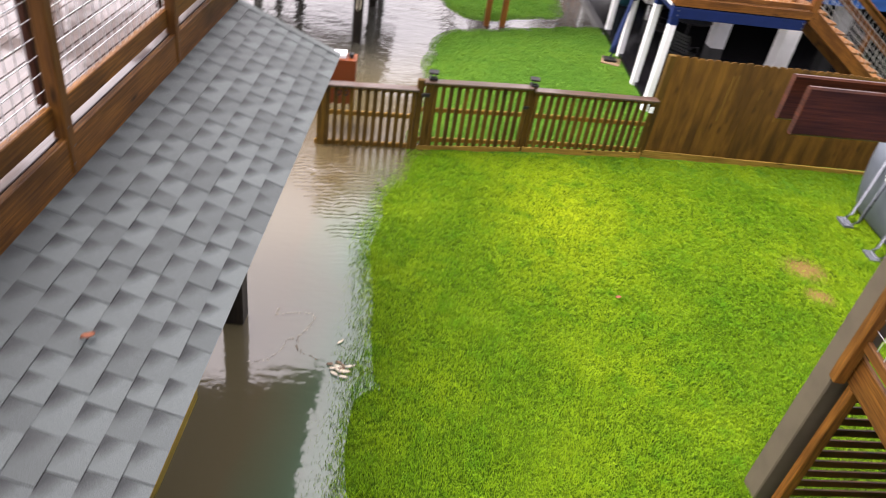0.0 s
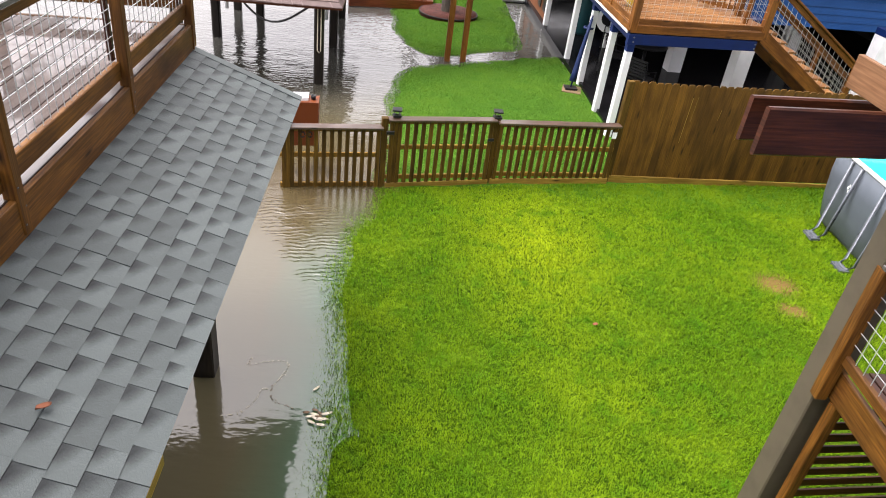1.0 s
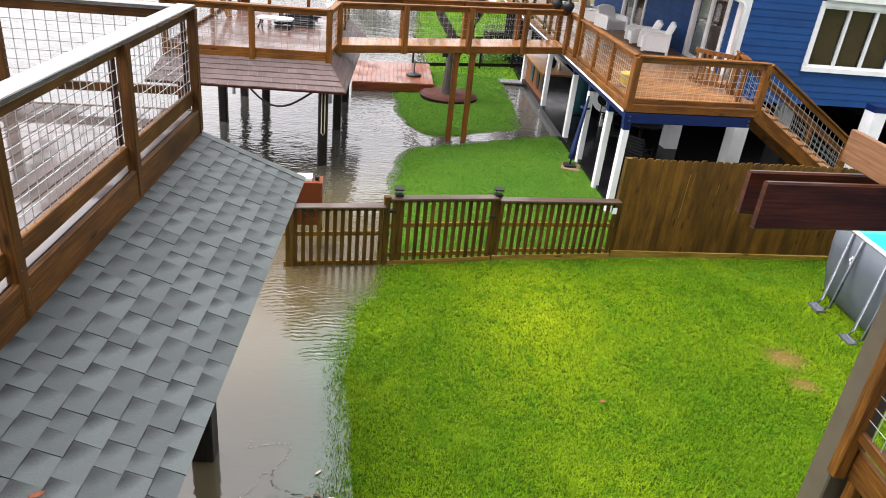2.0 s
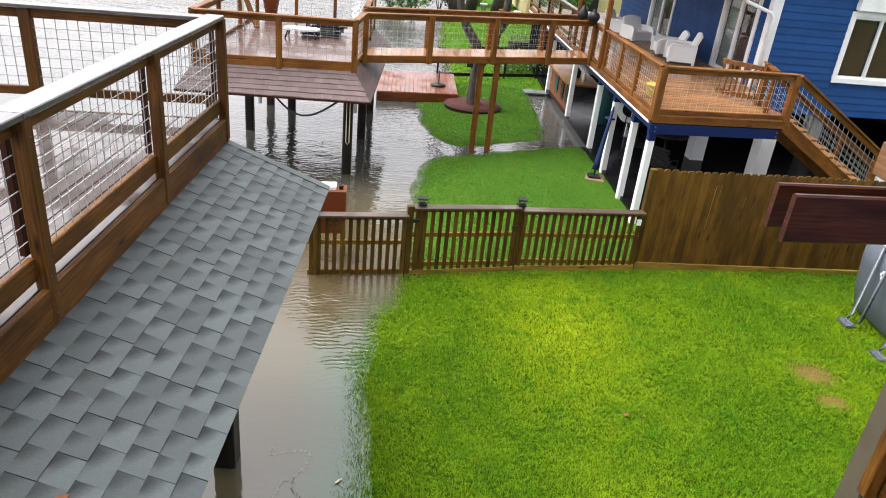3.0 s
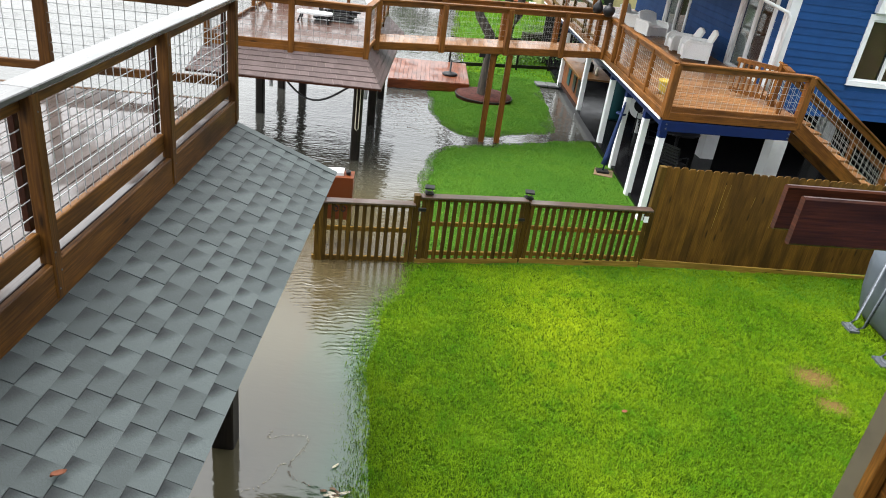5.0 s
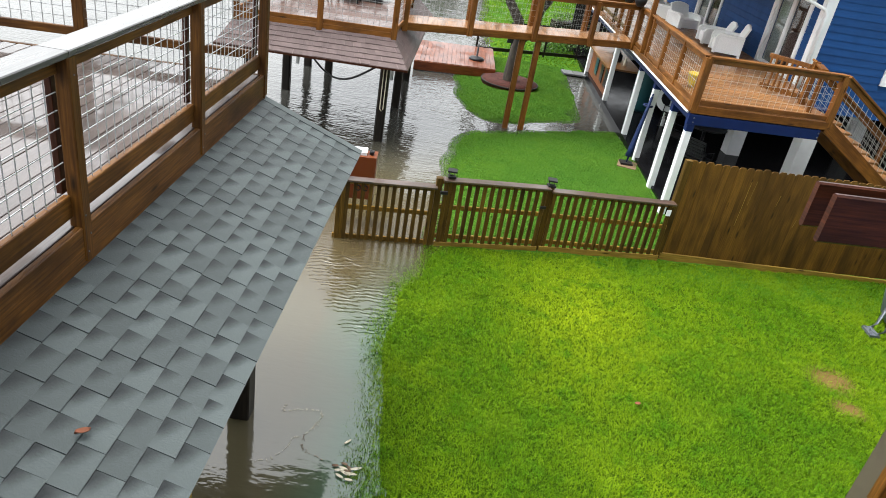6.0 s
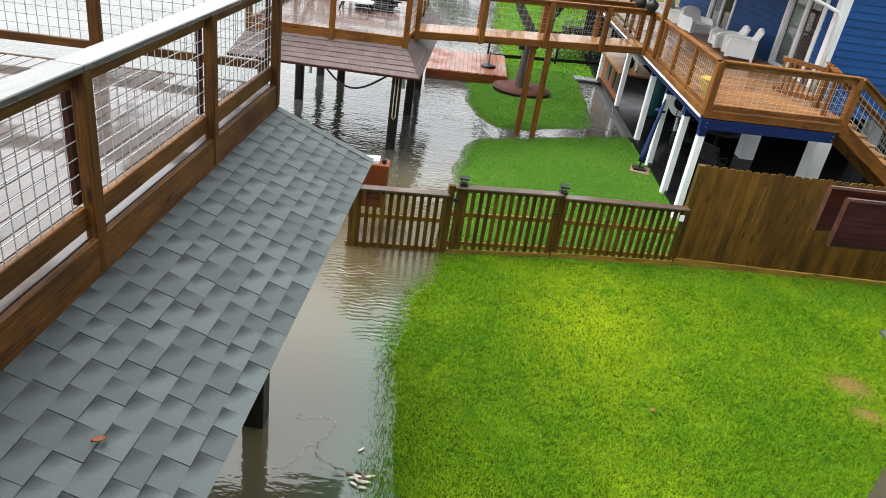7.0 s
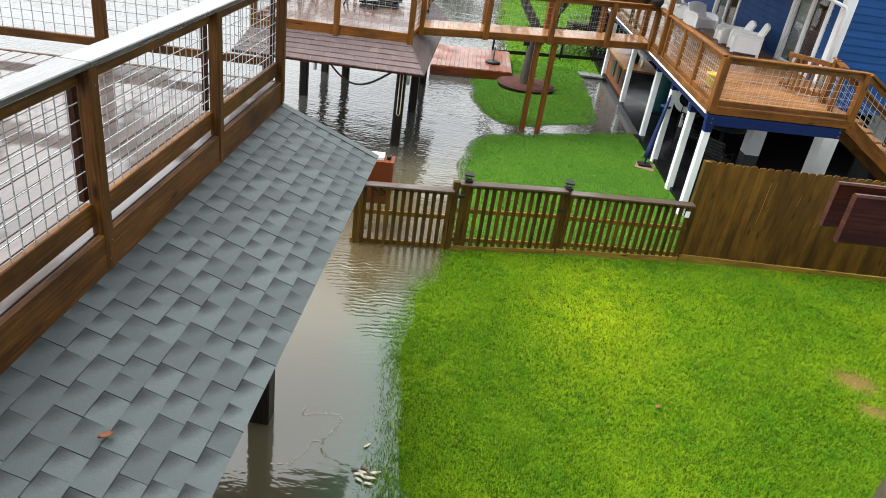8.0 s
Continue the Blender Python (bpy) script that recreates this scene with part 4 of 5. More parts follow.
# ---- bridge from the neighbour's deck to the boathouse deck ----
P0, P1, Q0, Q1 = (-1.44, 16.02), (4.08, 18.42), (-1.5, 16.95), (4.05, 19.45)
bridge = thing("foot_bridge", (1.3, 17.5, 2.0), "orange cedar foot bridge on posts over the flooded garden", "bridge")
planks(bridge, (P0, P1, Q1, Q0), True, 0.14, 2.4, 0.036, M_CEDAR_DECK)
for a, b in ((P0, P1), (Q0, Q1)):
    bar("side_beam", (*a, 2.315), (*b, 2.315), 0.05, 0.16, M_CEDAR, bridge)
cuts = [0, 0.26, 0.535, 0.79, 1]
railing("bridge_railing", P0, P1, cuts, 2.23, 2.4, 3.31, "orange cedar bridge railing with wire mesh", cedar, 0.14, "bridge railings", bottom=-0.09, wire=0.0014, post_w=0.12, out=(0.02, -0.05))
railing("bridge_railing", Q0, Q1, cuts, 2.23, 2.4, 3.31, "orange cedar bridge railing with wire mesh", cedar, 0.14, "bridge railings", bottom=-0.09, wire=0.0014, post_w=0.12)
for x, y, zt in ((1.68, 17.47, 2.22), (1.28, 17.37, 2.22)):
    bp = thing("bridge_post", (x, y, -0.4), "tall square cedar bridge post standing in flood water", "post", "bridge posts")
    post("shaft", x, y, -0.45, zt, 0.14, M_CEDAR, bp)

# ---- boathouse with roof deck ----
G0, G1, G2, G3 = (-4.62, 14.36), (-1.5, 14.82), (-1.62, 20.5), (-4.75, 20.1)
bh = thing("boathouse", (-3, 17, 0), "boathouse on pilings with brown shingled skirt roof and roof deck", "boathouse")
planks(bh, (G0, G1, G2, G3), False, 0.14, 2.4, 0.036, M_ROOFDECK)
for a, b in ((G0, G1), (G1, G2), (G0, G3), (G3, G2)):
    bar("rim_board", (*a, 2.325), (*b, 2.325), 0.05, 0.11, M_CEDAR, bh)
HE, HT = 1.8, 2.31
hip = [((-4.95, 13.98), G0), ((-1.08, 14.3), G1), ((-1.12, 20.9), G2), ((-5.2, 20.5), G3)]
for i in range(4):
    (e0, t0), (e1, t1) = hip[i], hip[(i + 1) % 4]
    rows = 6
    for j in range(rows):
        z0, z1 = HE + (HT - HE) * j / rows, HE + (HT - HE) * (j + 1) / rows
        a0, a1 = lerp2(e0, t0, j / rows), lerp2(e1, t1, j / rows)
        b0, b1 = lerp2(e0, t0, (j + 1.25) / rows), lerp2(e1, t1, (j + 1.25) / rows)
        n = 20 if i % 2 == 0 else 18
        for k in range(n):
            sh = 0.5 / n if j % 2 else 0
            f0, f1 = min(max(k / n + sh + random.uniform(-0.004, 0.004), 0), 1), min((k + 1) / n + sh - 0.0006, 1)
            if j % 2 and k == 0:
                f0 = 0
            bm = bmesh.new()
            uvl = bm.loops.layers.uv.verify()
            lift = random.choice((0.004, 0.013))
            v = [bm.verts.new((*lerp2(a0, a1, f0), z0 + lift)), bm.verts.new((*lerp2(a0, a1, f1), z0 + lift)), bm.verts.new((*lerp2(b0, b1, f1), z1 + 0.01)), bm.verts.new((*lerp2(b0, b1, f0), z1 + 0.01)),
                 bm.verts.new((*lerp2(a0, a1, f0), z0 - 0.006)), bm.verts.new((*lerp2(a0, a1, f1), z0 - 0.006))]
            o = random.random() * 9
            for fc in ((0, 1, 2, 3), (4, 5, 1, 0)):
                f = bm.faces.new([v[q] for q in fc])
                for lo, uv in zip(f.loops, ((0, 0), (0.25, 0), (0.25, 1), (0, 1))):
                    lo[uvl].uv = (uv[0] + o, uv[1])
            part("shingle", bm, M_SHINGLE_BROWN, bh)
bm = bmesh.new()
lo_, hi_ = [bm.verts.new((*e, HE - 0.008)) for e, _ in hip], [bm.verts.new((*q, HT - 0.008)) for _, q in hip]
for i in range(4):
    bm.faces.new((lo_[i], lo_[(i + 1) % 4], hi_[(i + 1) % 4], hi_[i]))
part("sheathing", bm, M_SHINGLE_BROWN, bh)
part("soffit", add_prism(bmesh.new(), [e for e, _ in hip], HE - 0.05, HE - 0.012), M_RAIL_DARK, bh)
railing("roof_deck_railing", G0, G1, [0, 0.52, 1], 2.23, 2.4, 3.31, "orange cedar roof deck railing with wire mesh", cedar, 0.14, "roof deck railings", bottom=-0.02, post_w=0.12)
railing("roof_deck_railing", G1, P0, [0, 1], 2.23, 2.4, 3.31, "short orange cedar return railing", cedar, 0.14, "roof deck railings", bottom=-0.02, first=False, post_w=0.1)
railing("roof_deck_railing", G0, G3, [0, 0.33, 0.66, 1], 2.2, 2.4, 3.31, "orange cedar side railing of the roof deck", cedar, 0.14, "roof deck railings", bottom=-0.02, first=False)
railing("roof_deck_railing", Q0, G2, [0, 0.5, 1], 2.2, 2.4, 3.31, "orange cedar side railing of the roof deck", cedar, 0.14, "roof deck railings", bottom=-0.02, first=False)
railing("roof_deck_railing", G3, G2, [0, 0.33, 0.66, 1], 2.2, 2.4, 3.31, "orange cedar rear railing of the roof deck", cedar, 0.14, "roof deck railings", bottom=-0.02, first=False, last=False)
for x, y in ((-1.6, 14.93), (-1.56, 17.6), (-4.36, 17.5), (-3.72, 19.6), (-4.4, 14.6), (-1.6, 20.3), (-4.4, 20.0)):
    pl = thing("piling", (x, y, -0.5), "dark wet timber piling standing in the flood", "piling", "boathouse pilings")
    post("shaft", x, y, -0.6, 1.76, 0.2, M_PILE, pl, bevel=0.03)

# ---- own lower deck, house pile and bracing beams ----
pile = thing("house_pile", (3.66, 4.4, 0), "beige painted square house pile", "post")
post("shaft", 3.75, 4.26, -0.3, 4.16, 0.225, M_POST, pile, axis=(1, 0.1, 0), bevel=0.012)
for z in (3.9, 4.02):
    tube("bolt", [(3.7, 4.165, z), (3.7, 4.14, z)], 0.012, M_TUBE, pile, 6)
for y0, zt in ((4.1, 4.125), (4.52, 4.05)):
    bb = thing("bracing_beam", (3.2, y0 + 0.1, zt - 0.3), "dark red-brown stained timber beam with knots", "beam", "bracing beams")
    bar("plank", (2.37 if y0 < 4.3 else 2.47, y0, zt - 0.15), (6.2, y0 + 0.14 * 3.8 if y0 < 4.3 else y0 + 0.14 * 3.75, zt - 0.15), 0.045, 0.32, M_RAIL_DARK, bb, 0.012)
jo = thing("joist", (3.2, 3, 4.16), "pale sawn timber joist lying on the beams", "joist")
bar("plank", (3.22, 4.72, 4.235), (3.3, 0.9, 4.235), 0.045, 0.23, M_FRESH, jo, 0.006)
up_post = thing("upper_post", (3.62, 4.75, 4.1), "brown stained square post above the beams", "post")
post("shaft", 3.62, 4.78, 3.85, 5.9, 0.12, M_RAIL, up_post)
ld = thing("lower_deck", (5, 2.5, 1.9), "brown timber lower deck beside the lawn", "deck", "", "structure")
bar("rim_joist", (3.76, 4.16, 1.94), (3.68, -1.5, 1.94), 0.045, 0.27, M_RAIL, ld, 0.008)
# dark red-brown boards, toned darker for the shade under the house
planks(ld, ((3.81, -1.5), (6.5, -1.5), (6.6, 4.2), (3.84, 4.12)), True, 0.14, 2.06, 0.036, M_RAIL_DARK)
railing("lower_deck_railing", (3.7, 4.12), (3.62, -1.5), [0, 0.34, 0.67, 1], 1.8, 2.07, 3.07, "brown stained lower deck railing with wire mesh", railmats, 0.14, "deck railings", (-0.03, 0), 0.1, post_w=0.1, wire=0.0026, mesh=0.105)
sk = thing("slatted_skirting", (3.72, 3, 0.1), "brown slatted skirting panel below the deck", "skirting")
post("post", 3.78, 4.02, 0.05, 1.8, 0.09, M_RAIL, sk)
post("post", 6.3, 4.27, 0.05, 1.8, 0.09, M_RAIL, sk)
for i in range(11):
    z = 0.25 + i * 0.14
    bar("slat", (3.84, 4.07, z), (6.25, 4.31, z), 0.02, 0.085, M_RAIL_DARK, sk, 0.003)

# roof post below the lean-to
rp = thing("roof_post", (-1.7, 5.75, 0), "dark square timber post carrying the lean-to roof", "post", "lean-to posts")
post("shaft", -1.71, 5.86, -0.6, 2.72, 0.23, M_PILE, rp, bevel=0.015)
copy_thing(rp, pose(-1.7, 2.2, 0))

# ---- frame pool ----
pool = thing("frame_pool", (9, 8.6, 0.1), "grey above-ground frame pool with pale steel legs, full of water", "pool")
PX0, PX1, PY0, PY1 = 7.46, 10.6, 6.2, 10.6


def pool_ring(inset, z):
    """A rounded rectangle round the pool."""
    r, out = 0.35, []
    for cx, cy, q in ((PX1 - r, PY1 - r, 0), (PX0 + r, PY1 - r, 1), (PX0 + r, PY0 + r, 2), (PX1 - r, PY0 + r, 3)):
        for k in range(5):
            a = math.pi / 2 * (q + k / 4)
            out.append((cx + (r - inset) * math.cos(a), cy + (r - inset) * math.sin(a), z))
    return out


bm = bmesh.new()
rings = [[bm.verts.new(p) for p in pool_ring(i, z)] for i, z in ((0.1, 0.08), (0.0, 0.22), (-0.08, 0.6), (-0.12, 1.0), (-0.12, 1.42), (-0.05, 1.42), (-0.05, 1.1))]
for a, b in zip(rings, rings[1:]):
    for k in range(len(a)):
        bm.faces.new((a[k], a[(k + 1) % len(a)], b[(k + 1) % len(a)], b[k])).smooth = True
part("liner", bm, M_POOL, pool, "grey vinyl liner bulging outwards")
ring = pool_ring(-0.1, 1.44)
bm = bmesh.new()
add_tube(bm, ring + [ring[0]], 0.035, 8, caps=False)
part("top_rail", bm, M_WHITE, pool)
bm = bmesh.new()
bm.faces.new([bm.verts.new(p) for p in pool_ring(-0.05, 1.3)])
M_POOLWATER = paint("turquoise_pool_water", (0.02, 0.42, 0.5), 0.08, 0.1, 2.0)
part("pool_water", bm, M_POOLWATER, pool, "turquoise pool water")
for y in (9.78, 8.84, 7.9, 7.0):
    pts = [(7.31, y + 0.14, 1.42), (7.2, y + 0.13, 0.22), (7.12, y + 0.1, 0.15), (7.09, y, 0.14), (7.12, y - 0.1, 0.15), (7.2, y - 0.13, 0.22), (7.31, y - 0.14, 1.42)]
    leg = tube("leg", pts, 0.024, M_TUBE, pool, 8)
    part("foot_pad", add_prism(bmesh.new(), [(7.0, y - 0.14), (7.16, y - 0.14), (7.16, y + 0.14), (7.0, y + 0.14)], 0.1, 0.14), M_TUBE, leg)
for k in range(5):
    a = k * 1.257
    bm = bmesh.new()
    cx, cz = 9.75 + 0.05 * math.cos(a), 1.02 + 0.05 * math.sin(a)
    vs = [bm.verts.new((7.33, cx + 0.02 * math.cos(q), cz + 0.03 * math.sin(q))) for q in (j * 0.785 for j in range(8))]
    bm.faces.new(vs)
    part("print_mark", bm, M_WHITE, pool)

# ---- box behind the fence ----
box = thing("cleaning_station", (-1.3, 10.85, 0), "red-brown timber box with white lid beside the fence", "box")
part("body", add_prism(bmesh.new(), [(-1.62, 10.62), (-1.1, 10.7), (-1.12, 11.02), (-1.64, 10.94)], 0.5, 1.24), M_DOCK, box)
part("lid", add_prism(bmesh.new(), [(-1.56, 10.7), (-1.27, 10.75), (-1.29, 10.99), (-1.58, 10.94)], 1.24, 1.29), M_WHITE, box, "white plastic lid")
part("cup", add_lathe(bmesh.new(), -1.2, 10.83, 1.24, [(0.035, 0), (0.045, 0.07), (0.036, 0.07), (0.03, 0.02)], 12), M_BLACK, box)
for x, y in ((-1.56, 10.7), (-1.16, 10.95)):
    post("leg", x, y, -0.4, 0.5, 0.08, M_PILE, box)

# gate latch and small fixings
bar("latch", (0.0, 10.38, 0.98), (0.12, 10.405, 0.98), 0.03, 0.06, M_BLACK, gate)
bar("hinge", (1.66, 10.76, 0.85), (1.76, 10.785, 0.85), 0.02, 0.05, M_BLACK, gate)
tag = thing("name_tag", (3.84, 11.1, 0.9), "small white tag fixed to the fence end", "tag")
bar("plate", (3.8, 11.08, 1.0), (3.88, 11.095, 1.0), 0.01, 0.11, M_WHITE, tag, 0.002)
for x in (-1.28, -1.17):
    hk = thing("hose_hook", (x, 10.12, 0.9), "round black fitting on the fence", "hook", "fence hooks")
    tube("ring", [(x + 0.035 * math.cos(a), 10.12 + 0.2 * (x + 1.62) - 0.02, 0.92 + 0.045 * math.sin(a)) for a in (k * 0.7 for k in range(10))], 0.012, M_BLACK, hk, 6)

# ---- neighbour's porch ----
porch = thing("porch_roof", (6, 22, 4.6), "flat porch roof with white gutter over the deck", "roof")
part("soffit", add_prism(bmesh.new(), [(4.05, 17.25), (7.58, 16.9), (7.2, 29), (3.6, 29)], 4.66, 4.82), M_WHITE, porch)
tube("gutter", [(4.05, 17.15, 4.72), (7.56, 16.83, 4.72)], 0.06, M_WHITE, porch, 10)
tube("downspout", [(6.95, 16.8, 4.66), (6.95, 16.78, 4.34), (7.03, 16.77, 4.24), (7.4, 16.75, 4.12), (7.62, 16.73, 4.05), (7.7, 16.73, 3.95), (7.7, 16.73, 2.3)], 0.04, M_WHITE, porch, 8)
for x, y in ((4.14, 17.4), (4.05, 20.6), (3.95, 24.8)):
    post("post", x, y, ND, 4.66, 0.11, M_CEDAR, porch)
lampw = thing("wall_lamp", (7.6, 16.8, 4.3), "small white flood lamp on the corner board", "lamp")
bar("housing", (7.72, 16.74, 4.46), (7.9, 16.74, 4.46), 0.09, 0.05, M_WHITE, lampw)


def wicker_chair(x, y, turn):
    """A white woven armchair with rounded arms; faces +x before it is turned."""
    t = thing("wicker_chair", (0, 0, 0), "white woven wicker armchair on the deck", "chair", "wicker chairs")
    part("seat", add_prism(bmesh.new(), [(-0.25, -0.27), (0.28, -0.27), (0.28, 0.27), (-0.25, 0.27)], 0.3, 0.42), M_WICKER, t)
    part("front_panel", add_prism(bmesh.new(), [(0.25, -0.27), (0.28, -0.27), (0.28, 0.27), (0.25, 0.27)], 0.08, 0.3), M_WICKER, t)
    bm = bmesh.new()
    rows = []
    for k in range(7):
        yy = -0.27 + 0.09 * k
        hgt = 0.98 - 0.1 * (abs(k - 3) / 3) ** 2
        rows.append([bm.verts.new((-0.25 - 0.02 + xo, yy, 0.38)) for xo in (0.0, 0.05)] + [bm.verts.new((-0.25 - 0.16 + xo, yy, hgt)) for xo in (0.05, 0.0)])
    for a, b in zip(rows, rows[1:]):
        for q in range(4):
            bm.faces.new((a[q], a[(q + 1) % 4], b[(q + 1) % 4], b[q]))
    bm.faces.new(rows[0][::-1])
    bm.faces.new(rows[-1])
    part("backrest", bm, M_WICKER, t)
    for s in (-1, 1):
        yy = 0.31 * s
        bm = bmesh.new()
        prof = [(-0.3, 0.62), (0.2, 0.64), (0.29, 0.6), (0.33, 0.5), (0.33, 0.06), (0.27, 0.06), (0.25, 0.5), (0.18, 0.57), (-0.3, 0.55)]
        f0, f1 = [[bm.verts.new((px, yy + o, pz)) for px, pz in prof] for o in (-0.05, 0.05)]
        bm.faces.new(f0)
        bm.faces.new(f1[::-1])
        for k in range(len(prof)):
            bm.faces.new((f0[(k + 1) % 9], f0[k], f1[k], f1[(k + 1) % 9]))
        bmesh.ops.recalc_face_normals(bm, faces=bm.faces)
        part("armrest", bm, M_WICKER, t)
        part("side_panel", add_prism(bmesh.new(), [(-0.3, yy - 0.02), (0.26, yy - 0.02), (0.26, yy + 0.02), (-0.3, yy + 0.02)], 0.08, 0.55), M_WICKER, t)
        post("rear_leg", -0.3, yy, 0, 0.6, 0.06, M_WICKER, t)
    t.matrix_basis = pose(x, y, ND + 0.002, 0, 0, turn) @ Matrix.Diagonal((1.07, 1.07, 0.84, 1.0))
    return t


ch = wicker_chair(6.62, 19.2, 172)
for x, y, r in ((6.62, 20.35, 176), (6.3, 22.5, -70), (6.05, 23.85, -40)):
    copy_thing(ch, pose(x, y, ND + 0.002, 0, 0, r) @ Matrix.Diagonal((1.07, 1.07, 0.84, 1.0)))

gt = thing("slatted_gate", (7.0, 16.0, ND), "small orange slatted gate standing open at the stair head", "gate")
g0, g1 = (6.3, 15.44), (6.94, 14.85)
for z in (2.5, 3.12):
    bar("gate_rail", (*g0, z), (*g1, z), 0.04, 0.09, M_CEDAR, gt)
for i in range(8):
    x, y = lerp2(g0, g1, (i + 0.5) / 8)
    post("slat", x, y - 0.02, 2.44, 3.14, 0.045, M_CEDAR, gt, 0.02, (1, -0.95, 0))
post("gate_post", 7.0, 14.8, ND, 3.24, 0.12, M_CEDAR, gt)
railing("neighbour_railing", (7.03, 14.73), (6.9, 14.16), [0, 1], ND, ND, NR - 0.05, "short orange cedar railing beside the wall", cedar, 0.14, "neighbour railings", first=False)

pot = thing("plant_pot", (4.68, 14.6, ND), "yellow glazed plant pot on the deck", "pot", "plant pots")
part("bowl", add_lathe(bmesh.new(), 4.68, 14.6, ND, [(0.09, 0), (0.14, 0.12), (0.15, 0.24), (0.165, 0.25), (0.165, 0.29), (0.14, 0.29), (0.12, 0.2)], 18), M_YELLOW, pot)

orn = thing("rail_ornament", (3.98, 18.25, NR), "glossy black round ornament on the railing corner", "ornament")
part("globe", add_lathe(bmesh.new(), 3.98, 18.25, NR, [(0.05, 0), (0.1, 0.04), (0.14, 0.11), (0.15, 0.17), (0.12, 0.24), (0.04, 0.27), (0.05, 0.31), (0.02, 0.33)], 18), M_BLACK, orn)
orn2 = thing("rail_ornament", (3.8, 18.75, NR), "small black pointed finial on the railing corner", "ornament")
part("finial", add_lathe(bmesh.new(), 3.8, 18.75, NR, [(0.09, 0), (0.13, 0.08), (0.13, 0.16), (0.07, 0.26), (0.01, 0.36)], 14), M_BLACK, orn2)

um = thing("closed_umbrella", (4.08, 15.85, 0.12), "closed navy umbrella leaning on a white column", "umbrella")
tube("pole", [(4.12, 15.82, 0.14), (4.36, 16.14, 1.75)], 0.02, M_NAVY, um, 8)
bm = bmesh.new()
add_tube(bm, [(4.13, 15.84, 0.3), (4.16, 15.88, 0.5), (4.22, 15.96, 0.9), (4.29, 16.05, 1.3), (4.35, 16.13, 1.68)], 0.075, 9, 0.03)
part("canopy", bm, M_NAVY, um, "folded navy canvas")
tube("strap", [(4.34 + 0.1 * math.cos(a), 16.22 + 0.1 * math.sin(a), 1.45) for a in (k * 0.63 for k in range(11))], 0.025, M_NAVY, um, 6)
part("base", add_prism(bmesh.new(), [(3.98, 15.7), (4.26, 15.7), (4.26, 15.95), (3.98, 15.95)], 0.1, 0.17), M_DARK, um)

# ---- bar and clutter below the house ----
bar_t = thing("outdoor_bar", (4.3, 23, 0.1), "orange panelled outdoor bar with timber counter under the deck", "bar")
b0, b1 = (4.35, 21.25), (4.2, 24.6)
wall_box("front_panel", b1, b0, 0.12, 1.08, 0.06, M_BAR, bar_t)
part("counter", add_prism(bmesh.new(), [(4.15, 21.1), (5.2, 21.15), (5.05, 24.7), (4.0, 24.65)], 1.08, 1.13), M_CEDAR_DECK, bar_t, "varnished timber counter")
for f, c in ((0.35, M_BLACK), (0.62, M_TEAL), (0.15, M_BLACK)):
    x, y = lerp2(b0, b1, f)
    bar("plaque", (x - 0.02, y - 0.2, 0.66), (x - 0.03, y + 0.2, 0.66), 0.015, 0.5, c, bar_t, 0.004)
for x, y, r, h, m_ in ((4.6, 22.2, 0.14, 0.3, M_BLACK), (4.75, 21.7, 0.05, 0.25, M_STRAW), (4.7, 23.1, 0.1, 0.2, M_BLACK)):
    o = thing("bar_jar", (x, y, 1.13), "jar standing on the bar counter", "jar", "bar jars")
    part("body", add_lathe(bmesh.new(), x, y, 1.13, [(r * 0.8, 0), (r, h * 0.2), (r, h * 0.7), (r * 0.5, h * 0.85), (r * 0.5, h)], 14), m_, o)
bl = thing("barrel", (5.3, 20.6, 0.2), "teal plastic barrel beside the bar", "barrel")
part("body", add_lathe(bmesh.new(), 5.3, 20.6, 0.19, [(0.3, 0), (0.34, 0.1), (0.36, 0.6), (0.34, 1.3), (0.3, 1.45)], 20), M_TEAL, bl)
dsk = thing("round_fan", (5.7, 20.3, 0.2), "white round drum fan on the slab", "fan")
bm = bmesh.new()
add_tube(bm, [(5.62, 19.2, 0.95), (5.7, 19.35, 0.95)], 0.34, 20)
part("drum", bm, M_WHITE, dsk)
bm = bmesh.new()
add_tube(bm, [(5.615, 19.18, 1.0), (5.618, 19.2, 1.0)], 0.2, 16)
part("grille", bm, M_BLACK, dsk)
post("stand", 5.68, 19.32, 0.19, 0.7, 0.08, M_WHITE, dsk)


def folding_chair(x, y, turn):
    t = thing("patio_chair", (0, 0, 0), "dark metal patio chair standing on the wet slab", "chair", "patio chairs")
    part("seat", add_prism(bmesh.new(), [(-0.22, -0.23), (0.24, -0.23), (0.24, 0.23), (-0.22, 0.23)], 0.41, 0.44), M_BLACK, t)
    for s in (-1, 1):
        tube("frame", [(0.24, 0.24 * s, 0), (0.22, 0.24 * s, 0.6), (-0.15, 0.24 * s, 0.63), (-0.26, 0.24 * s, 0.9)], 0.014, M_BLACK, t, 6)
        tube("rear_leg", [(-0.3, 0.24 * s, 0), (-0.18, 0.24 * s, 0.6)], 0.014, M_BLACK, t, 6)
    for k in range(6):
        bar("back_slat", (-0.17 - 0.02 * k, -0.23, 0.5 + 0.075 * k), (-0.17 - 0.02 * k, 0.23, 0.5 + 0.075 * k), 0.02, 0.05, M_BLACK, t, 0.0)
    t.matrix_basis = pose(x, y, 0.192, 0, 0, turn)
    return t


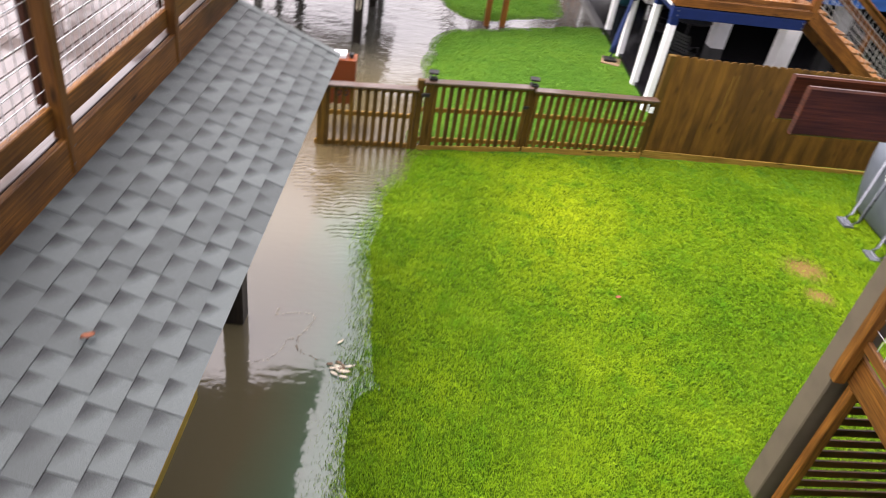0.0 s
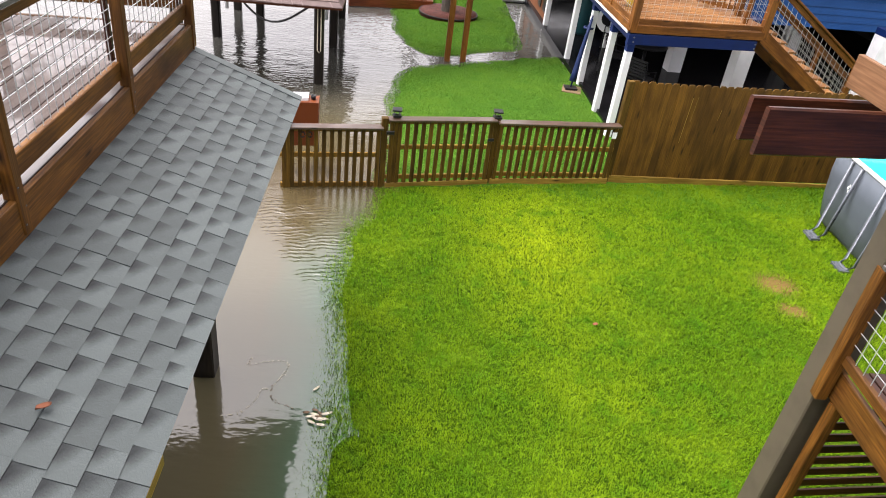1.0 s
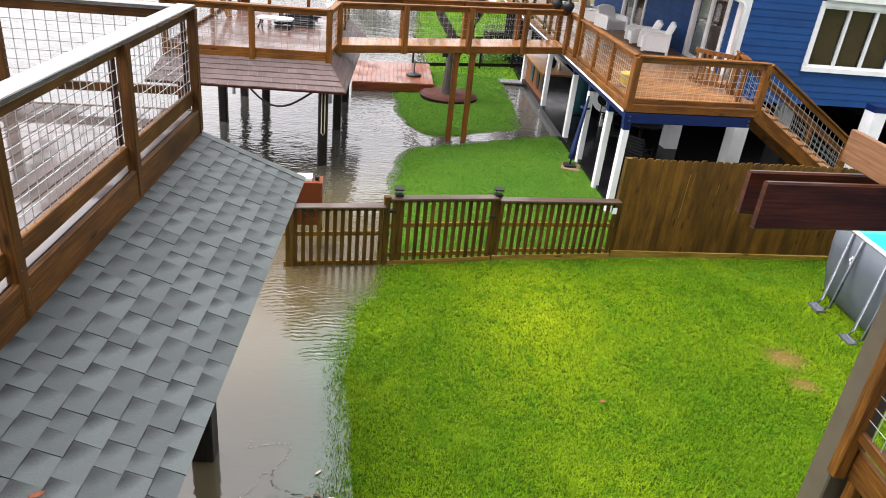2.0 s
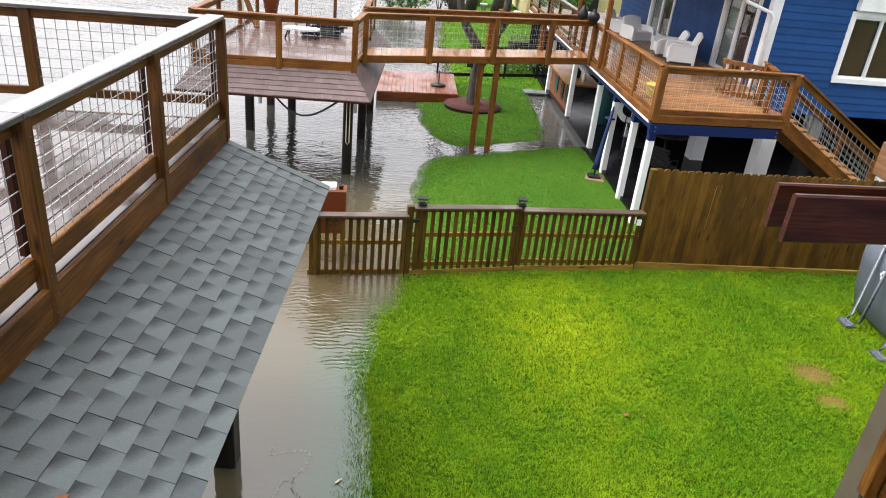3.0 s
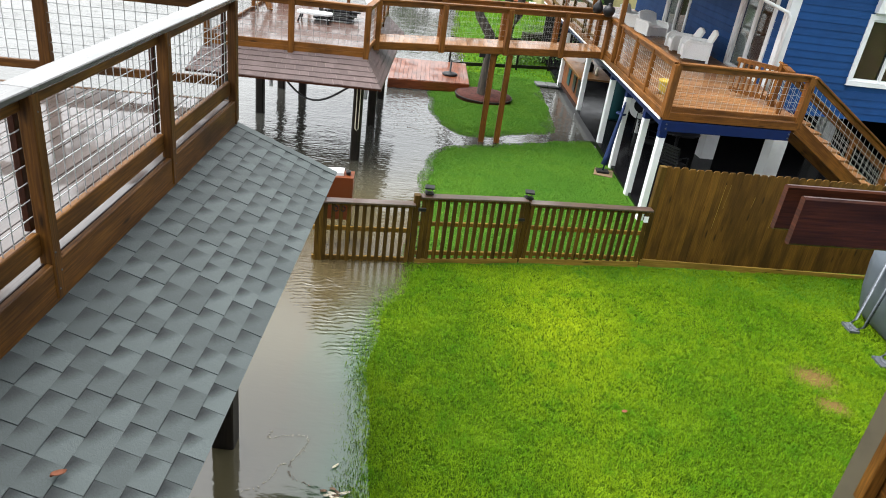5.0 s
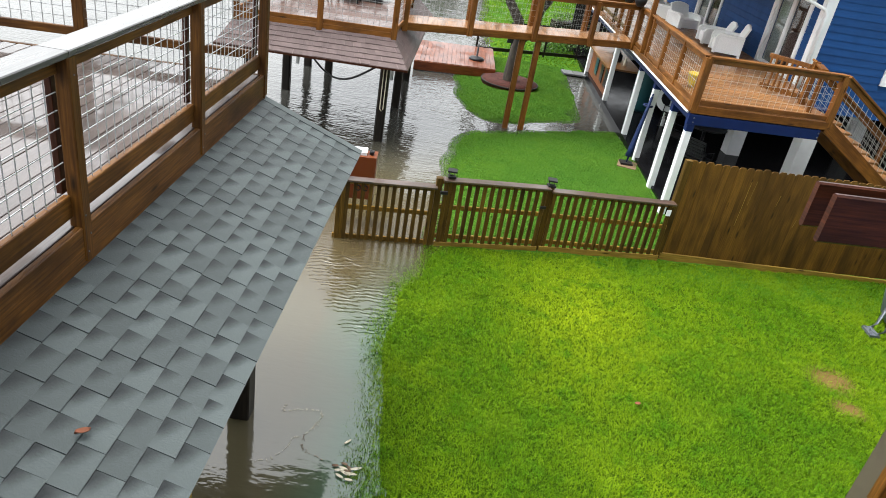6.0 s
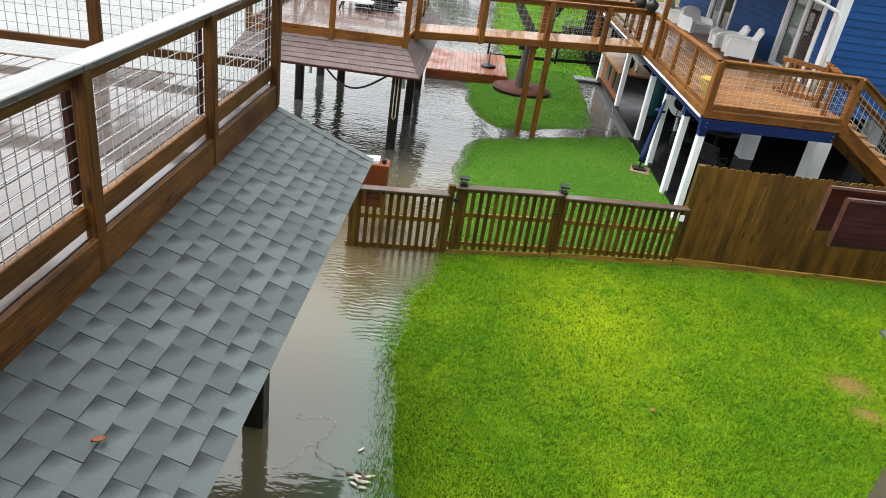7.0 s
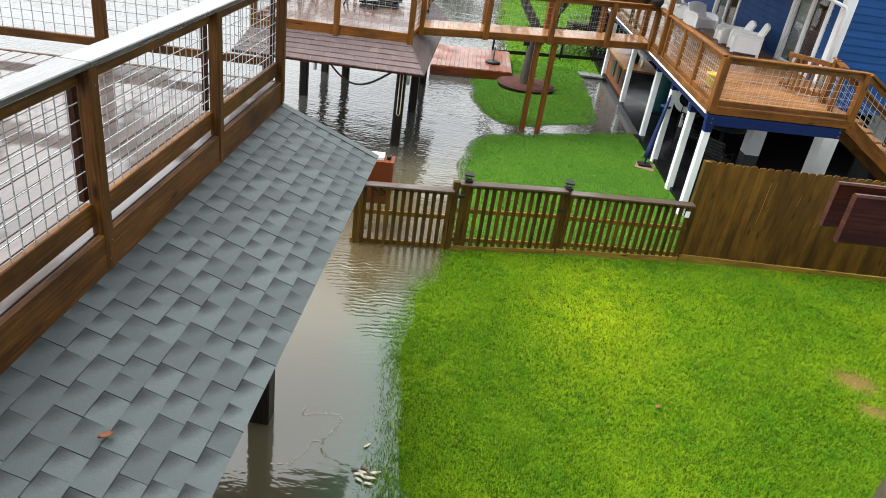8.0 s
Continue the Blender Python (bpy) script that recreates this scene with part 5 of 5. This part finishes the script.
fc = folding_chair(5.6, 15.6, 40)
for x, y, r in ((5.9, 19.2, 130), (5.4, 17.2, -30), (7.0, 20.3, 60)):
    copy_thing(fc, pose(x, y, 0.192, 0, 0, r))
tb = thing("patio_table", (6.2, 17.4, 0.19), "dark round patio table under the house", "table")
part("tabletop", add_lathe(bmesh.new(), 6.2, 17.4, 0.88, [(0.5, 0), (0.52, 0.015), (0.5, 0.03)], 24), M_BLACK, tb)
part("stem", add_lathe(bmesh.new(), 6.2, 17.4, 0.19, [(0.25, 0), (0.2, 0.03), (0.04, 0.08), (0.04, 0.69)], 14), M_BLACK, tb)

# ---- boathouse things ----
tbl = thing("folding_table", (-3.05, 17.4, 2.4), "low white-topped table with black frame on the wet deck", "table")
bm = bmesh.new()
add_prism(bm, [(-3.05 + 0.42 * math.copysign(abs(math.cos(a)) ** 0.6, math.cos(a)), 17.4 + 0.22 * math.copysign(abs(math.sin(a)) ** 0.6, math.sin(a))) for a in (k * math.pi / 10 for k in range(20))], 2.59, 2.63)
part("tabletop", bm, M_WHITE, tbl)
for sx in (-1, 1):
    for sy in (-1, 1):
        tube("leg", [(-3.05 + 0.36 * sx, 17.4 + 0.2 * sy, 2.405), (-3.05 + 0.3 * sx, 17.4 + 0.12 * sy, 2.59)], 0.02, M_BLACK, tbl, 6)
for k in range(3):
    lg = thing("folded_lounger", (-2.65, 18.0 + 0.3 * k, 2.41), "black folded sun lounger lying on the deck", "lounger", "folded loungers")
    z = 2.47 + 0.07 * k
    bar("frame", (-3.15 + 0.1 * k, 17.85 + 0.18 * k, z), (-2.2 + 0.05 * k, 17.95 + 0.2 * k, z), 0.5, 0.04, M_BLACK, lg)
    bar("pad", (-3.05 + 0.1 * k, 17.85 + 0.18 * k, z + 0.03), (-2.35, 17.95 + 0.2 * k, z + 0.03), 0.42, 0.025, M_DARK, lg)
    for sx in (0.1, 0.85):
        bar("leg", (-3.15 + sx, 17.65 + 0.18 * k, z - 0.03), (-3.15 + sx, 18.1 + 0.18 * k, z - 0.03), 0.03, max(z - 2.42, 0.03) * 0.9, M_BLACK, lg)

strap = thing("boat_sling", (-2.9, 16.3, 0.5), "black boat lift sling hanging between the pilings", "sling")
pts = []
for k in range(17):
    f = k / 16
    pts.append((-4.3 + 2.7 * f, 17.4 - 2.3 * f, 1.68 - 0.82 * math.sin(math.pi * f) ** 1.25))
bm = bmesh.new()
add_tube(bm, pts, 0.024, 6)
part("webbing", bm, M_BLACK, strap)
pts = [(-2.9 + 1.3 * f, 17.0 - 1.9 * f, 1.7 - 0.35 * math.sin(math.pi * f)) for f in (k / 8 for k in range(9))]
tube("cord", pts, 0.02, M_BLACK, strap, 6)
for x, y, z0, z1 in ((-4.05, 17.3, 0.75, 1.74), (-4.25, 17.45, 1.2, 1.74), (-1.72, 17.4, 0.7, 1.74)):
    wp = thing("white_pipe", (x, y, z0), "white plastic pipe hung beside a piling", "pipe", "white pipes")
    tube("tube", [(x, y, z0), (x + 0.02, y, z1)], 0.045, M_WHITE, wp, 8)
yp = thing("conduit", (-1.6, 14.8, 0.7), "pale looped conduit fixed to the front piling", "pipe")
tube("loop", [(-1.62, 14.81, 1.7), (-1.62, 14.81, 0.75), (-1.58, 14.81, 0.7), (-1.55, 14.81, 0.75), (-1.55, 14.81, 1.7)], 0.012, M_STRAW, yp, 6)

lp_ = thing("leaning_plank", (-4.3, 18.3, 2.41), "brown timber plank leaning against the roof deck railing", "plank")
bar("board", (-4.28, 18.1, 2.42), (-4.72, 18.5, 3.24), 0.14, 0.035, M_CEDAR, lp_, 0.004)
pole_ = thing("pole", (-4.5, 17.8, 2.4), "pale thin pole standing against the roof deck railing", "pole")
tube("shaft", [(-4.5, 17.8, 2.405), (-4.62, 17.85, 3.85)], 0.016, M_STRAW, pole_, 7)

# ---- low dock with umbrella foot ----
dk = thing("low_dock", (-0.2, 23, 0.2), "low red-brown wet timber dock just above the flood", "dock")
D0, D1, D2, D3 = (-1.5, 21.55), (0.96, 22.05), (0.86, 25.0), (-1.6, 24.5)
planks(dk, (D0, D1, D2, D3), True, 0.14, 0.3, 0.04, M_DOCK)
for a, b in ((D0, D1), (D1, D2), (D0, D3)):
    bar("edge_board", (*a, 0.15), (*b, 0.15), 0.05, 0.26, M_DOCK, dk)
uf = thing("umbrella_foot", (0.35, 22.95, 0.3), "black round umbrella foot with short stem", "umbrella base")
part("foot", add_lathe(bmesh.new(), 0.35, 22.95, 0.3, [(0.24, 0), (0.25, 0.04), (0.2, 0.08), (0.05, 0.11), (0.03, 0.12), (0.028, 0.5)], 20), M_BLACK, uf)

# ---- paving at the neighbour's patio edge ----
pv = thing("stepping_slabs", (3.8, 24.7, 0.05), "row of wet grey paving slabs", "paving", "", "structure")
for k in range(3):
    x = 3.32 + 0.38 * k
    bar("paver", (x, 24.35 + 0.04 * k, 0.07), (x + 0.36, 24.39 + 0.04 * k, 0.07), 0.5, 0.06, M_STONE, pv)
pat = part("patio", add_prism(bmesh.new(), [(3.75, 19.0), (4.5, 19.3), (4.3, 24.3), (3.85, 24.3)], -0.1, -0.012), M_STONE)
tagged(pat, "dark stone patio edge under shallow water", "paving", "", "structure")
brk = thing("paver", (4.2, 15.6, 0.1), "trodden brown soil and paver at the column foot", "paver")
part("slab", add_prism(bmesh.new(), [(3.88, 15.62), (4.3, 15.5), (4.42, 16.0), (4.0, 16.1)], 0.06, 0.125), M_SCUM, brk)

# ---- plants ----
def leaf_material(name, a, b_):
    m, n, l, b = material(name)
    rnd = n.new("ShaderNodeNewGeometry").outputs["Random Per Island"]
    l.new(mix_nodes(n, l, rnd, a, b_), b.inputs["Base Color"])
    b.inputs["Roughness"].default_value = 0.45
    return m


M_LEAF = leaf_material("tree_leaf", (0.02, 0.055, 0.008), (0.07, 0.14, 0.02))
M_BUSH = leaf_material("bush_leaf", (0.03, 0.085, 0.012), (0.1, 0.2, 0.03))


def leaves(name, clumps, count, size, mat, parent, seed):
    """Loose leaves scattered through clumps (x, y, z, radius, squash)."""
    rng = np.random.default_rng(seed)
    vs, fs = [], []
    for i in range(count):
        x, y, z, r, q = clumps[rng.integers(len(clumps))]
        d = rng.normal(size=3)
        d /= np.linalg.norm(d)
        p = np.array((x, y, z)) + d * r * rng.uniform(0.45, 1.08) * np.array((1, 1, q))
        a = rng.normal(size=3)
        a /= np.linalg.norm(a)
        b = np.cross(a, rng.normal(size=3))
        b /= np.linalg.norm(b)
        s = size * rng.uniform(0.6, 1.3)
        k = len(vs)
        vs += [p - a * s, p + b * s * 0.45, p + a * s, p - b * s * 0.45]
        fs.append((k, k + 1, k + 2, k + 3))
    me = bpy.data.meshes.new(name)
    me.from_pydata([tuple(v) for v in vs], [], fs)
    me.materials.append(mat)
    return part(name, me, mat, parent)


tree = thing("yard_tree", (1.42, 21.4, 0.1), "grey-barked forked garden tree in a mulch ring", "tree")
bm = bmesh.new()
add_tube(bm, [(1.42, 21.4, -0.05), (1.42, 21.4, 0.12), (1.42, 21.4, 0.5), (1.46, 21.42, 1.1), (1.5, 21.43, 1.55), (1.5, 21.44, 1.75)], 0.23, 14, 0.17)
part("trunk", bm, M_BARK, tree)
limbs = [[(1.5, 21.44, 1.45), (1.36, 21.4, 1.95), (1.0, 21.4, 2.45), (0.78, 21.4, 3.0), (0.74, 21.4, 3.8), (0.6, 21.5, 5.4), (0.2, 21.6, 7.0)],
         [(1.5, 21.44, 1.4), (1.9, 21.5, 1.85), (2.12, 21.6, 2.6), (2.16, 21.7, 3.3), (2.4, 21.8, 4.2), (3.0, 21.9, 7.2)]]
for pts in limbs:
    tube("limb", pts, 0.16, M_BARK, tree, 10, 0.07)
tube("limb_stub", [(1.5, 21.42, 1.55), (1.66, 21.2, 1.8)], 0.11, M_BARK, tree, 9, 0.1, "short sawn limb stub")
leaves("crown", [(0.2, 21.6, 7.4, 1.5, 0.7), (3.0, 22.0, 7.6, 1.6, 0.7), (1.4, 22.6, 8.2, 1.8, 0.7), (-0.8, 22.4, 7.0, 1.1, 0.7), (4.0, 23.2, 7.2, 1.2, 0.6), (1.5, 20.8, 7.6, 1.2, 0.6)], 4200, 0.09, M_LEAF, tree, 4)
ringt = thing("mulch_ring", (1.43, 21.5, 0.1), "round bed of red mulch with dark edging round the tree", "mulch bed")
part("bed", add_lathe(bmesh.new(), 1.44, 21.55, 0.02, [(0.86, 0), (0.84, 0.15), (0.6, 0.19), (0.2, 0.2), (0.02, 0.2)], 32), M_MULCH, ringt)
tube("edging", [(1.44 + 0.87 * math.cos(a), 21.55 + 0.87 * math.sin(a), 0.14) for a in (k * math.pi / 18 for k in range(37))], 0.022, M_DARK, ringt, 6)
birdh = thing("tree_box", (1.2, 21.2, 1.5), "small dark box fixed to the trunk", "box")
part("body", add_prism(bmesh.new(), [(1.12, 21.1), (1.3, 21.1), (1.3, 21.24), (1.12, 21.24)], 1.35, 1.7), M_BLACK, birdh)

for x, y, lean, h in ((1.1, 41.4, -0.1, 12), (2.1, 44.5, 0.05, 13), (3.6, 44.4, 0.2, 12)):
    ft = thing("far_tree", (x, y, 0.15), "tall dark-trunked tree at the far side of the lawn", "tree", "far trees")
    tube("trunk", [(x, y, 0.0), (x + lean, y, 1.2), (x + lean * 2.2, y + 0.1, 3.0), (x + lean * 3.5, y, h)], 0.38, M_BARK, ft, 10, 0.22)
    leaves("crown", [(x + lean * 4 + dx, y + dy, h + 1.4 + dz, 1.6, 0.6) for dx, dy, dz in ((0, 0, 0), (1.4, 0.6, 0.3), (-1.4, -0.4, 0.4), (0.3, 0.9, 1.2))], 1400, 0.14, M_LEAF, ft, int(x * 10))


def bush(x, y, r, h, seed, group="far bushes", n=4200, size=0.075, z=0.1):
    b = thing("bush", (x, y, z), "dense green leafy garden bush", "bush", group)
    for k in range(4):
        a = k * 1.6 + seed
        tube("stem", [(x, y, z - 0.05), (x + 0.3 * r * math.cos(a), y + 0.3 * r * math.sin(a), z + h * 0.5), (x + 0.6 * r * math.cos(a), y + 0.6 * r * math.sin(a), z + h * 0.8)], 0.03, M_BARK, b, 5, 0.01)
    rng = random.Random(seed)
    leaves("foliage", [(x + rng.uniform(-0.6, 0.6) * r, y + rng.uniform(-0.6, 0.6) * r, z + h * rng.uniform(0.3, 0.75), r * rng.uniform(0.4, 0.6), 0.9) for _ in range(7)], n, size, M_BUSH, b, seed)
    return b


for i, (x, y, r, h) in enumerate(((-1.2, 40.2, 1.3, 2.2), (0.2, 41.8, 1.2, 2.4), (-2.6, 42.0, 1.2, 2.0), (6.6, 41.2, 1.3, 2.6), (7.9, 42.2, 1.1, 2.4), (4.6, 47.5, 1.5, 2.2), (2.6, 48.0, 1.4, 2.0))):
    bush(x, y, r, h, i + 1)
for i, (x, y, r, h) in enumerate(((2.9, 27.4, 0.7, 0.7), (3.9, 27.8, 0.8, 0.8), (4.9, 28.2, 0.8, 0.9))):
    bush(x, y, r, h, i + 30, "fence bushes", 700, 0.05)

ff = thing("garden_fence", (2.3, 25.7, 0.1), "low dark wire garden fence with board foot", "fence")
f0, f1 = (0.3, 25.2), (5.2, 27.0)
bar("foot_board", (*f0, 0.2), (*f1, 0.2), 0.04, 0.12, M_PILE, ff)
bar("top_wire", (*f0, 1.1), (*f1, 1.1), 0.015, 0.015, M_PILE, ff)
for k in range(5):
    x, y = lerp2(f0, f1, k / 4)
    post("post", x, y, 0.0, 1.15, 0.07, M_PILE, ff)
pb = thing("planter_box", (4.6, 32.6, 0.2), "dark raised planter box with green seedlings", "planter")
part("box", add_prism(bmesh.new(), [(3.6, 31.9), (5.6, 32.9), (5.4, 33.5), (3.4, 32.5)], 0.0, 0.45), M_PILE, pb)
leaves("seedlings", [(3.6 + 0.33 * k, 32.2 + 0.17 * k, 0.62, 0.28, 1.1) for k in range(6)], 500, 0.06, M_BUSH, pb, 77)
for k in range(9):
    x, y = 1.9 + 0.45 * k, 31.0 + 0.2 * k
    if k < 4 or k > 7:
        e = thing("lawn_edging", (x, y, 0.1), "short dark lawn edging board", "edging", "lawn edging")
        bar("board", (x - 0.22, y - 0.1, 0.22), (x + 0.22, y + 0.1, 0.22), 0.04, 0.14, M_PILE, e)
pathb = part("path", add_prism(bmesh.new(), [(5.4, 27.5), (7.0, 28.0), (8.0, 38), (6.8, 38)], 0.1, 0.2), M_STONE)
tagged(pathb, "wet blue-grey garden path beyond the deck", "path", "", "structure")

far_house = thing("cream_house", (10, 44, 0.1), "cream rendered house beyond the far lawn", "house")
wall_box("wall", (5.3, 43.2), (16, 45.5), 0.0, 3.2, 0.2, M_CREAM, far_house)
wall_box("side_wall", (5.1, 52), (5.3, 43.2), 0.0, 3.2, 0.2, M_CREAM, far_house)
part("roof", add_prism(bmesh.new(), [(4.9, 42.8), (16.3, 45.2), (16.3, 54), (4.7, 52)], 3.2, 3.4), M_SHINGLE_BROWN, far_house)
part("dark_door", add_prism(bmesh.new(), [(8.6, 43.86), (9.6, 44.07), (9.6, 44.03), (8.6, 43.82)], 0.1, 2.1), M_BLACK, far_house)
for k, (x, y) in enumerate(((4.3, 42.6), (4.75, 42.8), (3.9, 42.9), (2.9, 45))):
    tp = thing("terracotta_pot", (x, y, 0.1), "terracotta plant pot beside the far house", "pot", "far pots")
    part("pot", add_lathe(bmesh.new(), x, y, 0.12, [(0.14, 0), (0.2, 0.32), (0.23, 0.33), (0.23, 0.4), (0.19, 0.4), (0.17, 0.3)], 14), M_TERRA if k % 2 == 0 else M_WHITE, tp)

dp = thing("terracotta_pot", (-4.35, 20.2, 2.23), "large terracotta pot with a leafy plant on the roof deck", "pot")
part("pot", add_lathe(bmesh.new(), -4.42, 20.3, 2.405, [(0.15, 0), (0.22, 0.4), (0.25, 0.42), (0.25, 0.5), (0.21, 0.5), (0.19, 0.4)], 20), M_TERRA, dp)
leaves("plant", [(-4.42, 20.3, 3.02, 0.22, 1.0), (-4.55, 20.25, 3.12, 0.16, 1.0), (-4.25, 20.4, 3.07, 0.16, 0.8)], 160, 0.06, M_BUSH, dp, 5)
wpl = thing("white_bloom_pot", (-1.95, 19.5, 2.23), "small pot with pale flowers on the roof deck", "pot")
part("pot", add_lathe(bmesh.new(), -1.95, 19.5, 2.405, [(0.1, 0), (0.15, 0.3), (0.15, 0.34), (0.12, 0.34), (0.1, 0.25)], 14), M_WHITE, wpl)
leaves("blooms", [(-1.95, 19.5, 2.89, 0.2, 0.9)], 90, 0.05, M_WICKER, wpl, 8)

# ---- floating and fallen debris ----
def flake(name, x, y, z, length, width, turn, mat, label, cat, group="", tilt=0.0, parent=None):
    """A curled leaf with a raised rim."""
    bm = bmesh.new()
    n = 7
    rows = []
    for i in range(n):
        f = i / (n - 1) - 0.5
        w = width * (1 - (2 * f) ** 2) ** 0.6 / 2 + 0.001
        rows.append([bm.verts.new((f * length, s * w, 0.012 * abs(s) + 0.03 * f * f * length * 4)) for s in (-1, 0, 1)])
    for a, b in zip(rows, rows[1:]):
        for k in range(2):
            bm.faces.new((a[k], b[k], b[k + 1], a[k + 1])).smooth = True
    ret = bmesh.ops.extrude_face_region(bm, geom=bm.faces[:])
    bmesh.ops.translate(bm, verts=[v for v in ret["geom"] if isinstance(v, bmesh.types.BMVert)], vec=(0, 0, 0.003))
    ob = new(name, link_mesh(name, bm, mat))
    if parent:
        ob.parent = parent
    ob.matrix_basis = pose(x, y, z, 0, tilt, turn)
    return tagged(ob, label, cat, group) if not parent else ob


fl = roof_point(0.62, 2.62, 0.03)
flake("fallen_leaf", fl.x, fl.y, fl.z, 0.09, 0.04, 62, M_LEAFDRY, "curled orange dead leaf lying on the shingles", "leaf", "fallen leaves", 21)
flake("fallen_leaf", 2.81, 6.93, 0.165, 0.08, 0.05, 20, M_LEAFDRY, "red-brown dead leaf lying on the lawn", "leaf", "fallen leaves")
flake("floating_leaf", -0.5, 5.67, 0.004, 0.1, 0.025, 50, M_STRAW, "pale leaf floating on the flood water", "leaf", "floating leaves")
deb = thing("floating_debris", (-0.45, 5.27, 0), "clump of pale leaves and twigs floating by the lawn edge", "debris")
for k in range(11):
    a = k * 2.4
    r = 0.02 + 0.011 * k
    flake("leaf", r * math.cos(a), r * math.sin(a), 0.004 + 0.004 * (k % 3), 0.07 + 0.03 * (k % 3), 0.03, math.degrees(a) + 30 * (k % 4), M_STRAW if k % 3 else M_SCUM, "", "", parent=deb)
for nm, way in (("scum_line", [(-1.3, 6.12), (-1.28, 6.0), (-1.05, 6.06), (-0.86, 6.07), (-0.86, 5.9), (-0.95, 5.7), (-1.08, 5.6), (-1.12, 5.4), (-1.25, 5.24), (-1.42, 5.2)]),
                ("scum_line", [(-0.98, 5.68), (-0.96, 5.5), (-0.85, 5.42), (-0.68, 5.36)])):
    bm = bmesh.new()
    for a, b in zip(way, way[1:]):
        nseg = max(2, int(math.dist(a, b) / 0.022))
        for i in range(nseg):
            if random.random() < 0.2:
                continue
            x, y = lerp2(a, b, i / nseg)
            x, y = x + random.gauss(0, 0.009), y + random.gauss(0, 0.009)
            t = random.uniform(0, 3.1)
            s = random.uniform(0.005, 0.016)
            add_bar(bm, (x - s * math.cos(t), y - s * math.sin(t), 0.006), (x + s * math.cos(t), y + s * math.sin(t), 0.007), 0.0042, 0.004)
    ob = part(nm, bm, M_STRAW if len(way) > 5 else M_SCUM)
    tagged(ob, "thin line of pale plant scum floating on the flood", "debris", "scum lines", "stuff")

# ---- plain wall of the own house behind the viewpoint, and an added shading wall ----
ow = part("wall_own_house", add_prism(bmesh.new(), [(-8, -3.4), (9, -3.4), (9, -3.1), (-8, -3.1)], -0.3, 11.4), M_WHITE)
tagged(ow, "plain pale house wall behind the viewpoint", "wall", "", "structure")
# unseen block added beside the view to keep sky light off the lawn's right
ow2 = part("wall_own_house_side", add_prism(bmesh.new(), [(5.2, -3.1), (9, -3.1), (9, 3.6), (5.2, 3.6)], 2.07, 9.7), M_LAWNSHADE)
tagged(ow2, "unseen grey-blue wall added to shade the lawn", "wall", "", "structure")

# ---- shingles of the lean-to roof, course by course ----
COURSES = 8
EXPO = run / COURSES * 0.995


def shingle_mesh(width, thick):
    bm = bmesh.new()
    uvl = bm.loops.layers.uv.verify()
    w = width / 2 - 0.002
    s0, s1 = -0.035, EXPO
    v = [bm.verts.new(p) for p in ((s0, -w, 0.0), (s1, -w, -0.004), (s1, w, -0.004), (s0, w, 0.0), (s0, -w, 0.004), (s1, -w, thick), (s1, w, thick), (s0, w, 0.004))]
    for q in ((4, 5, 6, 7), (0, 1, 5, 4), (1, 2, 6, 5), (2, 3, 7, 6), (3, 0, 4, 7)):
        f = bm.faces.new([v[i] for i in q])
        for lo in f.loops:
            lo[uvl].uv = (lo.vert.co.y, 1 - lo.vert.co.x / EXPO)
    bmesh.ops.recalc_face_normals(bm, faces=bm.faces)
    return link_mesh("shingle", bm, M_SHINGLE)


WIDTHS = (0.16, 0.2, 0.21, 0.23, 0.265)
tabs = {(w, t): shingle_mesh(w, t) for w in WIDTHS for t in (0.006, 0.011)}
turn = Matrix((dn, Vector((0, 1, 0)), up)).transposed()
rest = bmesh.new()
rest_uv = rest.loops.layers.uv.verify()
shr = random.Random(11)
for c in range(COURSES):
    y, hi = YEND - 0.03, True
    first = True
    while y > -2.9:
        w = shr.choice(WIDTHS)
        if first:
            w, first = min(WIDTHS, key=lambda q: abs(q - (y - (YEND - 0.3)))), False
        th = 0.011 if hi else 0.006
        hi = not hi if shr.random() < 0.8 else hi
        m = Matrix.Translation(roof_point(0.008 + c * EXPO, y - w / 2, 0.0)) @ turn.to_4x4()
        if y - w > 0.9:
            ob = new("shingle", tabs[(w, th)])
            ob.parent = roof
            ob.matrix_parent_inverse = roof.matrix_basis.inverted()
            ob.matrix_basis = m
        else:
            tmp = tabs[(w, th)]
            vs = [rest.verts.new(m @ q.co) for q in tmp.vertices]
            for pl_ in tmp.polygons:
                f = rest.faces.new([vs[i] for i in pl_.vertices])
                for lo, li in zip(f.loops, pl_.loop_indices):
                    lo[rest_uv].uv = tmp.uv_layers[0].data[li].uv
        y -= w
rs = part("shingle_field", rest, M_SHINGLE, roof)
tagged(rs, kind="stuff")
n = 6
for i in range(n):
    s0 = run * i / n
    roof_slab(s0 - 0.03, run * (i + 1) / n, YEND - 0.1, YEND + 0.02, -0.02, 0.012 + 0.001 * i, "ridge_cap", M_SHINGLE, "cap shingles along the roof end")
